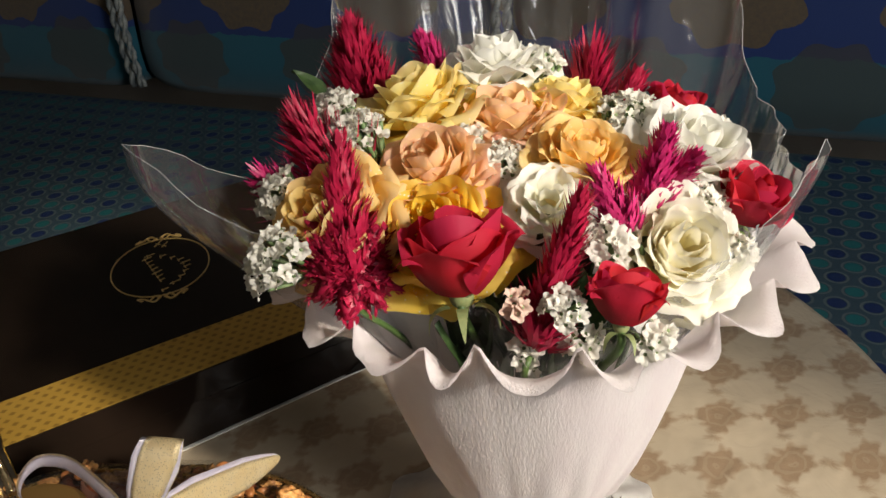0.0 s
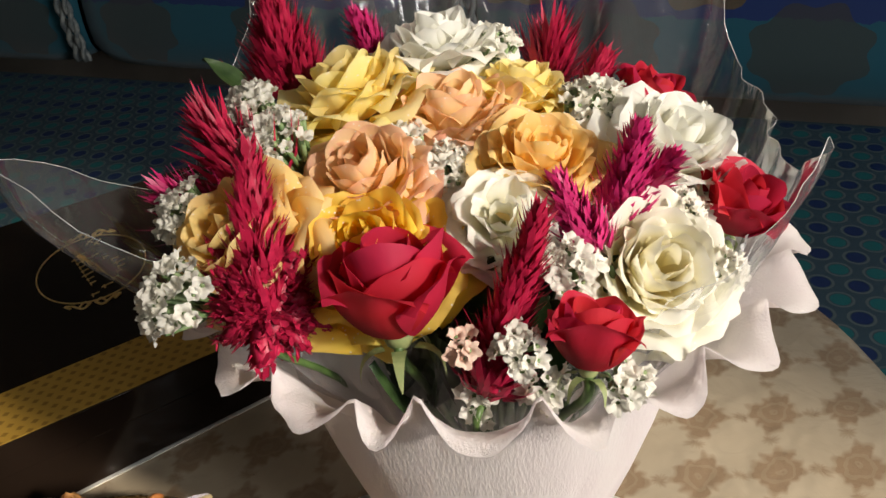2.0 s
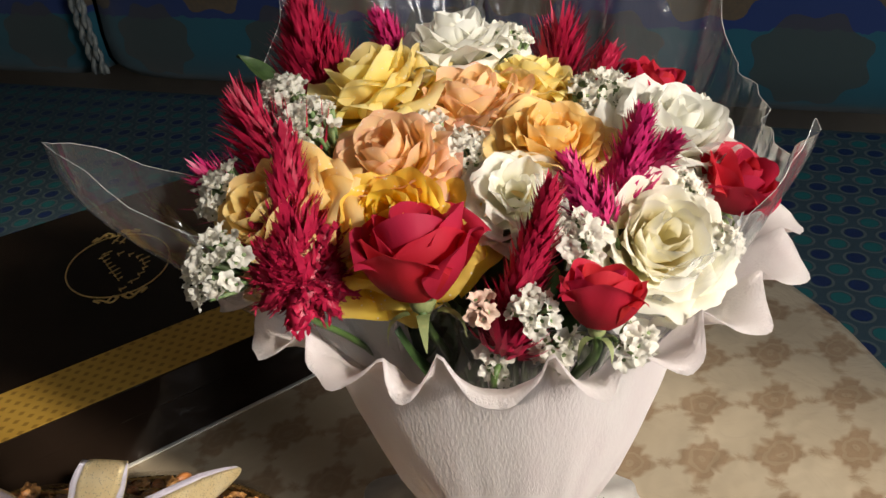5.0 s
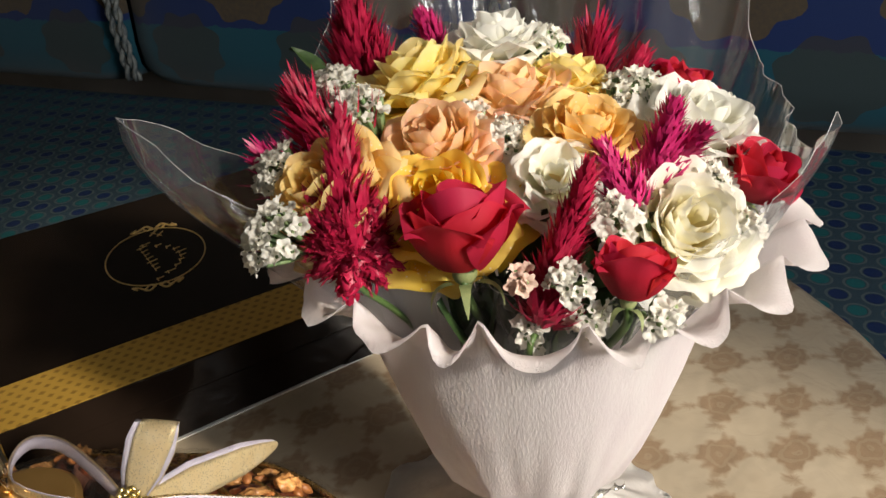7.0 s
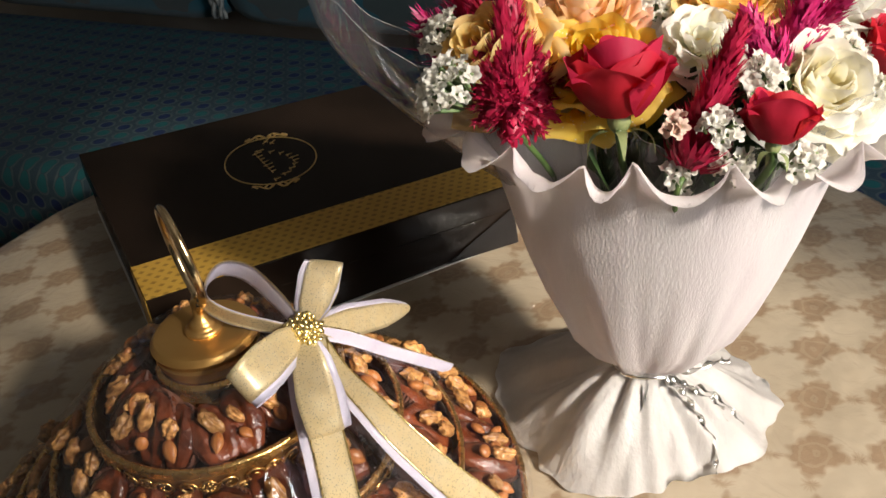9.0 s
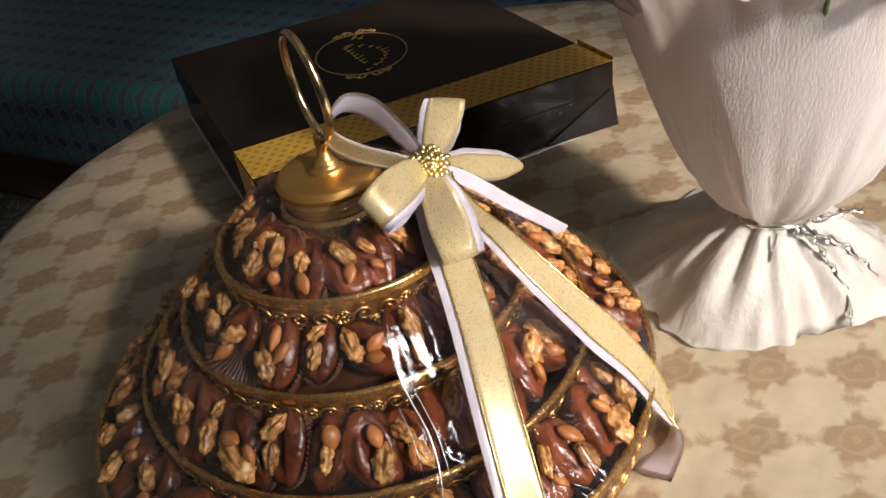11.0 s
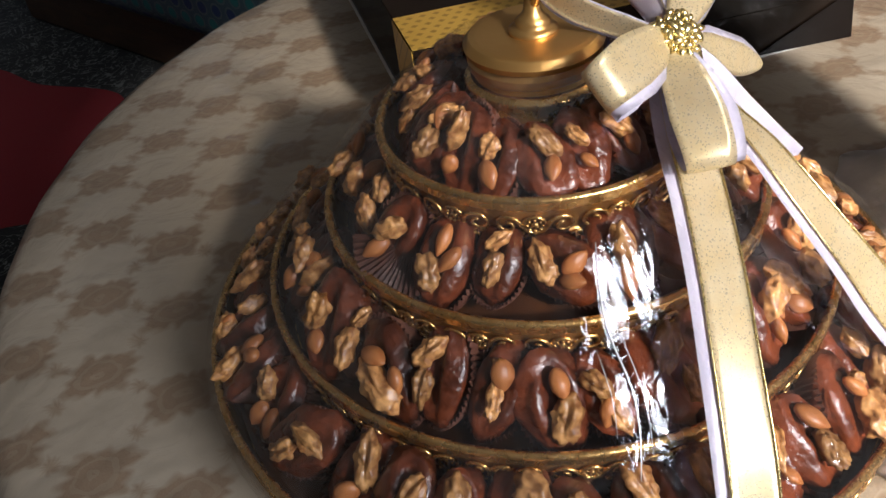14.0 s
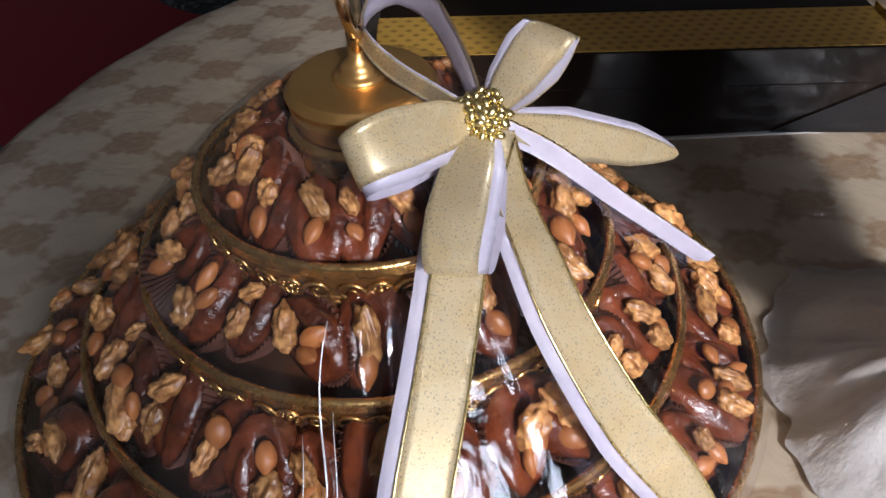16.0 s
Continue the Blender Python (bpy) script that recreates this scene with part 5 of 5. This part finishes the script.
for at, tw, size, material, kind, label, sep in (
        ((-0.047, 0.545, 0.404), 0.12, 1.06, YELLOW, "open", "fully open soft yellow rose in the bouquet", False),
        ((0.021, 0.522, 0.394), 0.12, 1.0, PEACH, "open", "fully open peach rose with pink petal edges", False),
        ((0.060, 0.552, 0.392), 0.12, 0.80, YELLOW, "open", "yellow rose behind the peach rose", False),
        ((-0.031, 0.468, 0.384), 0.12, 0.95, PEACH, "open", "open peach rose above the yellow rose", False),
        ((0.066, 0.470, 0.386), 0.12, 0.90, ORANGE, "open", "open golden orange rose in the bouquet", False),
        ((-0.098, 0.432, 0.373), 0.12, 0.98, ORANGE, "open", "open orange-yellow rose at the bouquet's edge", False),
        ((-0.029, 0.424, 0.366), (-0.2, -0.4, 0.9), 1.02, DEEPYELLOW, "open", "deep yellow rose behind the red rose", False),
        ((-0.014, 0.400, 0.364), (-0.05, 0.30, 1.0), 1.06, RED, "bud", "large half-open red rose at the front", True),
        ((0.041, 0.428, 0.374), 0.40, 0.84, WHITE, "frilled", "white frilled lisianthus bloom", False),
        ((0.118, 0.414, 0.344), 0.60, 1.0, IVORY, "open", "large ivory rose with a creamy heart", False),
        ((0.075, 0.374, 0.344), (0.14, 0.36, 1.0), 0.68, RED, "bud", "small half-open red rose at the front", True),
        ((0.145, 0.492, 0.376), 0.35, 1.02, WHITE, "open", "open white rose at the bouquet's side", False),
        ((0.170, 0.462, 0.350), (0.45, -0.1, 0.9), 0.76, RED, "bud", "red rose under the cellophane at the rim", True),
        ((0.013, 0.586, 0.413), 0.30, 0.95, WHITE, "open", "white rose at the back of the bouquet", False),
        ((0.140, 0.552, 0.374), 0.20, 0.70, RED, "bud", "dusky red rose behind the cellophane", True)):
    rose(at, outward(at, tw) if isinstance(tw, float) else tw, size, material, kind, label, sep, 0 if sep else 3)


def plume(base, tip, thick, count, material, length, label, crest_head=0.0):
    """A feathery celosia: fine spikes all along a leaning spire."""
    base, tip = Vector(base), Vector(tip)
    d = tip - base
    tall = d.length
    ob = thing("celosia", label, "flower", lean(base, d), "bouquet flowers")
    bm = bmesh.new()
    def spike(p, way, ln, w, droop):
        sideways = way.cross(Vector((0.03, 0.02, 1))).normalized()
        bow_ = Vector((0, 0, droop * ln))
        v = [bm.verts.new(p + sideways * w), bm.verts.new(p - sideways * w), bm.verts.new(p + way.cross(sideways) * w), bm.verts.new(p + way * ln * 0.55 + sideways * w * 1.15 - bow_ * 0.3),
             bm.verts.new(p + way * ln * 0.55 - sideways * w * 1.15 - bow_ * 0.3), bm.verts.new(p + way * ln + bow_)]
        for q in ((0, 1, 4, 3), (1, 2, 4), (2, 0, 3), (2, 3, 4), (3, 4, 5)):
            bm.faces.new([v[i] for i in q])

    count = round(count * 2.4)
    for k in range(count):
        f = (k + rng.random()) / count
        a = k * 2.39996 + rng.uniform(-0.3, 0.3)
        lump = 0.5 + 0.5 * noise.noise(Vector((math.cos(a) * 1.6, math.sin(a) * 1.6, f * 7 + base.x * 90)))
        core = (thick * (1 - f) ** 0.8 * 0.26 + 0.0008) * (0.7 + 0.9 * lump)
        out = Vector((math.cos(a), math.sin(a), 0))
        p = out * core + Vector((0, 0, tall * f))
        ln = length * rng.uniform(0.45, 1.35) * (1 - 0.50 * f) * (0.6 + 0.9 * lump)
        way = (out * rng.uniform(0.6, 1.1) + Vector((rng.uniform(-0.3, 0.3), rng.uniform(-0.3, 0.3), rng.uniform(0.2, 1.1) + 0.6 * f))).normalized()
        spike(p, way, ln, rng.uniform(0.0009, 0.0019), 0.16)
    if crest_head:
        middle = Vector((0, -0.002, 0.010))
        for k in range(1700):
            way = Vector((rng.gauss(0, 1), rng.gauss(0, 1), rng.gauss(0, 1))).normalized()
            fold = 0.62 + 0.75 * abs(noise.noise(way * 3.0)) + 0.25 * noise.noise(way * 7)
            p = middle + Vector((way.x, way.y * 0.7, way.z * 1.05)) * crest_head * fold
            spike(p, (way + Vector((rng.uniform(-0.7, 0.7), rng.uniform(-0.7, 0.7), rng.uniform(-0.4, 0.7)))).normalized(), rng.uniform(0.003, 0.0085), rng.uniform(0.0006, 0.0014), 0.1)
    tagged(part("feathering", bm, material, ob, "", False), kind="stuff")
    core = [(0.0008, 0.0)] + [(thick * (1 - f) ** 0.8 * 0.25 + 0.001, tall * f) for f in [i / 12 for i in range(12)]] + [(0.0004, tall)]
    part("core", lathe(core, 16, warp=lambda a, r, z, k: (r * (1 + 0.25 * math.sin(5 * a + 60 * z)), z)), material, ob)
    if crest_head:
        def fold_shape(q):
            f = 0.60 + 0.75 * abs(noise.noise(q * 3.0)) + 0.25 * noise.noise(q * 7)
            return Vector((q.x * f, q.y * 0.7 * f, q.z * 1.05 * f))
        part("crest", sphere((crest_head, crest_head, crest_head), Matrix.Translation((0, -0.002, 0.010)), 40, 28, fold_shape), material, ob, "ruffled crimson crest")
    stalk(ob, base, d, 0.002)


plume((-0.074, 0.402, 0.338), (-0.080, 0.450, 0.402), 0.029, 430, CELOSIA_RED, 0.0145, "tall crimson celosia plume with a ruffled foot", 0.029)
plume((-0.086, 0.488, 0.350), (-0.118, 0.512, 0.396), 0.034, 150, CELOSIA_RED, 0.027, "crimson celosia with long spreading spikes")
plume((-0.108, 0.470, 0.348), (-0.136, 0.480, 0.366), 0.020, 150, CELOSIA_PINK, 0.020, "magenta celosia drooping over the side")
plume((-0.082, 0.600, 0.370), (-0.092, 0.616, 0.424), 0.056, 420, CELOSIA_RED, 0.020, "broad crimson celosia crest at the back")
plume((-0.030, 0.612, 0.385), (-0.040, 0.622, 0.412), 0.018, 150, CELOSIA_PINK, 0.012, "magenta celosia tips at the back")
plume((0.080, 0.592, 0.362), (0.085, 0.598, 0.394), 0.020, 110, CELOSIA_RED, 0.030, "crimson star-shaped celosia at the back")
plume((0.095, 0.550, 0.358), (0.114, 0.576, 0.388), 0.020, 200, CELOSIA_RED, 0.013, "crimson celosia beside the white statice")
plume((0.026, 0.372, 0.308), (0.056, 0.410, 0.378), 0.022, 280, CELOSIA_RED, 0.015, "crimson celosia plume beside the red rose")
plume((0.098, 0.446, 0.348), (0.113, 0.468, 0.390), 0.022, 240, CELOSIA_PINK, 0.013, "magenta celosia plume near the white rose")
plume((0.084, 0.424, 0.346), (0.069, 0.446, 0.376), 0.020, 220, CELOSIA_PINK, 0.012, "magenta celosia plume leaning sideways")
plume((0.106, 0.458, 0.352), (0.128, 0.456, 0.378), 0.016, 110, CELOSIA_PINK, 0.012, "short magenta celosia side plume")


def floret_mesh(material, seed):
    rows = []
    for k, (r, z) in enumerate(((0.0006, 0.0), (0.0014, 0.0026), (0.0028, 0.0048), (0.0043, 0.0060), (0.0055, 0.0062))):
        row = []
        for i in range(25):
            a = 2 * math.pi * i / 25
            g = 1 + (0.16 * math.cos(5 * a + seed) + 0.14 * noise.noise(Vector((math.cos(a) * 2, math.sin(a) * 2, seed * 5)))) * (k / 4)
            crimp = (0.0010 * math.sin(5 * a + seed) + 0.0007 * math.sin(11 * a + 2 * seed) + 0.0016 * noise.noise(Vector((math.cos(a) * 1.3, math.sin(a) * 1.3, seed * 3)))) * (k / 4) ** 1.5
            row.append((r * g * math.cos(a), r * g * math.sin(a), z + crimp))
        rows.append(row)
    return solid("floret", grid(rows, True), material)


FLORETS = {m.name: [floret_mesh(m, s) for s in (1, 2, 3, 4)] for m in (STATICE, STATICE_PINK)}


def statice(at, up, radius, count, label, material=STATICE, flat=0.6):
    up = Vector(up).normalized()
    at, radius, count = Vector(at) - up * 0.006, radius * 0.86, round(count * 2.0)
    ob = thing("statice", label, "flower", lean(at, up, rng.uniform(0, 6)), "bouquet flowers")
    green = []
    foot = Vector((0, 0, -radius * 1.5))
    for k in range(count):
        f = (k + 0.5) / count
        a, r = 2.39996 * k + rng.uniform(-0.2, 0.2), radius * math.sqrt(f)
        p = Vector((r * math.cos(a), r * math.sin(a), radius * flat * (1 - f) + rng.uniform(-0.002, 0.002)))
        way = (p - foot * 0.7 + Vector((rng.uniform(-1, 1), rng.uniform(-1, 1), 0)) * 0.008).normalized()
        q = part("floret", FLORETS[material.name][k % 4], material, ob)
        q.matrix_local = lean(p, (way + Vector((rng.uniform(-1, 1), rng.uniform(-1, 1), 0)) * 0.45).normalized(), rng.uniform(0, 6), rng.uniform(0.62, 0.98))
        mid = foot.lerp(p, 0.6) + Vector((0, 0, -0.003))
        green.append(tube([foot.lerp(p, 0.15), mid, p + way * 0.002], lambda t_: 0.0008 + 0.0008 * t_, 5))
    tagged(part("calyx", joined(green), CALYX, ob, "green branching calyx"), kind="stuff")
    stalk(ob, Vector(at) - up * radius * 1.4, up, 0.0014)


for at, radius, count, label, material in (
        ((-0.082, 0.498, 0.386), 0.024, 30, "dense white statice cluster beside the peach rose", STATICE), ((-0.098, 0.533, 0.394), 0.017, 16, "white statice sprig behind the cluster", STATICE),
        ((-0.124, 0.455, 0.370), 0.017, 14, "white statice sprig at the paper rim", STATICE), ((-0.118, 0.402, 0.354), 0.021, 16, "white papery statice over the rim", STATICE),
        ((0.104, 0.530, 0.378), 0.024, 22, "white statice with green calyces on show", STATICE), ((0.046, 0.592, 0.398), 0.019, 18, "white statice beside the back rose", STATICE),
        ((0.014, 0.470, 0.374), 0.018, 14, "small greyish statice between the roses", STATICE), ((-0.008, 0.492, 0.382), 0.014, 9, "small greyish statice sprig", STATICE),
        ((0.134, 0.452, 0.350), 0.016, 14, "white statice under the white rose", STATICE), ((0.071, 0.406, 0.352), 0.014, 12, "white statice between celosia and roses", STATICE),
        ((0.042, 0.366, 0.338), 0.011, 7, "white statice sprig at the front", STATICE), ((0.090, 0.362, 0.318), 0.011, 6, "white statice sprig under the red rose", STATICE),
        ((0.016, 0.370, 0.338), 0.006, 3, "tiny blush statice sprig", STATICE_PINK), ((0.022, 0.368, 0.304), 0.008, 4, "half-closed white statice at the rim", STATICE),
        ((0.054, 0.368, 0.312), 0.009, 5, "half-open statice among green calyces", STATICE), ((0.152, 0.424, 0.332), 0.009, 6, "white statice beside the ivory rose", STATICE),
        ((0.090, 0.512, 0.372), 0.012, 7, "small white statice by the celosia", STATICE), ((0.160, 0.535, 0.360), 0.018, 12, "white statice behind the film", STATICE)):
    statice(at, outward(at, 0.3), radius, count, label, material)


def greenery(at, up, count, length, label):
    ob = thing("foliage_sprig", label, "leaves", lean(at, up, rng.uniform(0, 6)), "bouquet foliage")
    for i in range(count):
        q = part("leaf", LEAF_M, LEAF, ob)
        q.matrix_local = Matrix.Rotation(2.4 * i, 4, "Z") @ Matrix.Translation((0, 0.002, 0.006 * i - 0.012)) @ Matrix.Rotation(radians(-rng.uniform(15, 55)), 4, "X") @ Matrix.Scale(length * rng.uniform(0.8, 1.2), 4)
    stalk(ob, at, up, 0.0018)


for k in range(26):
    a, f = 2.39996 * k, math.sqrt((k + 0.5) / 26)
    at = (0.03 + 0.100 * f * math.cos(a), 0.508 + 0.100 * f * math.sin(a), 0.330 - 0.035 * f)
    greenery(at, outward(at, 0.05), 5, 0.85, "dark green leaves deep among the flowers")
for k in range(11):
    a = radians(205 + 13.5 * k)
    greenery((0.03 + 0.092 * math.cos(a), 0.508 + 0.092 * math.sin(a), 0.268), (0.25 * math.cos(a), 0.25 * math.sin(a), 1), 4, 1.0, "dark green leaves low behind the paper rim")
greenery((-0.006, 0.410, 0.272), (-0.1, -0.1, 1), 3, 0.95, "broad dark leaves below the red rose")
greenery((0.040, 0.412, 0.280), (0.05, -0.1, 1), 4, 0.8, "green leaves behind the paper rim")
pointed = thing("leaf_tip", "single pale green pointed leaf at the back", "leaf", lean((-0.108, 0.572, 0.384), (-0.6, 0.2, 0.75), 0, 0.7))
part("blade", LEAF_M, SEPAL, pointed)
stalk(pointed, (-0.104, 0.580, 0.385), (-0.45, 0.2, 0.85), 0.0016)
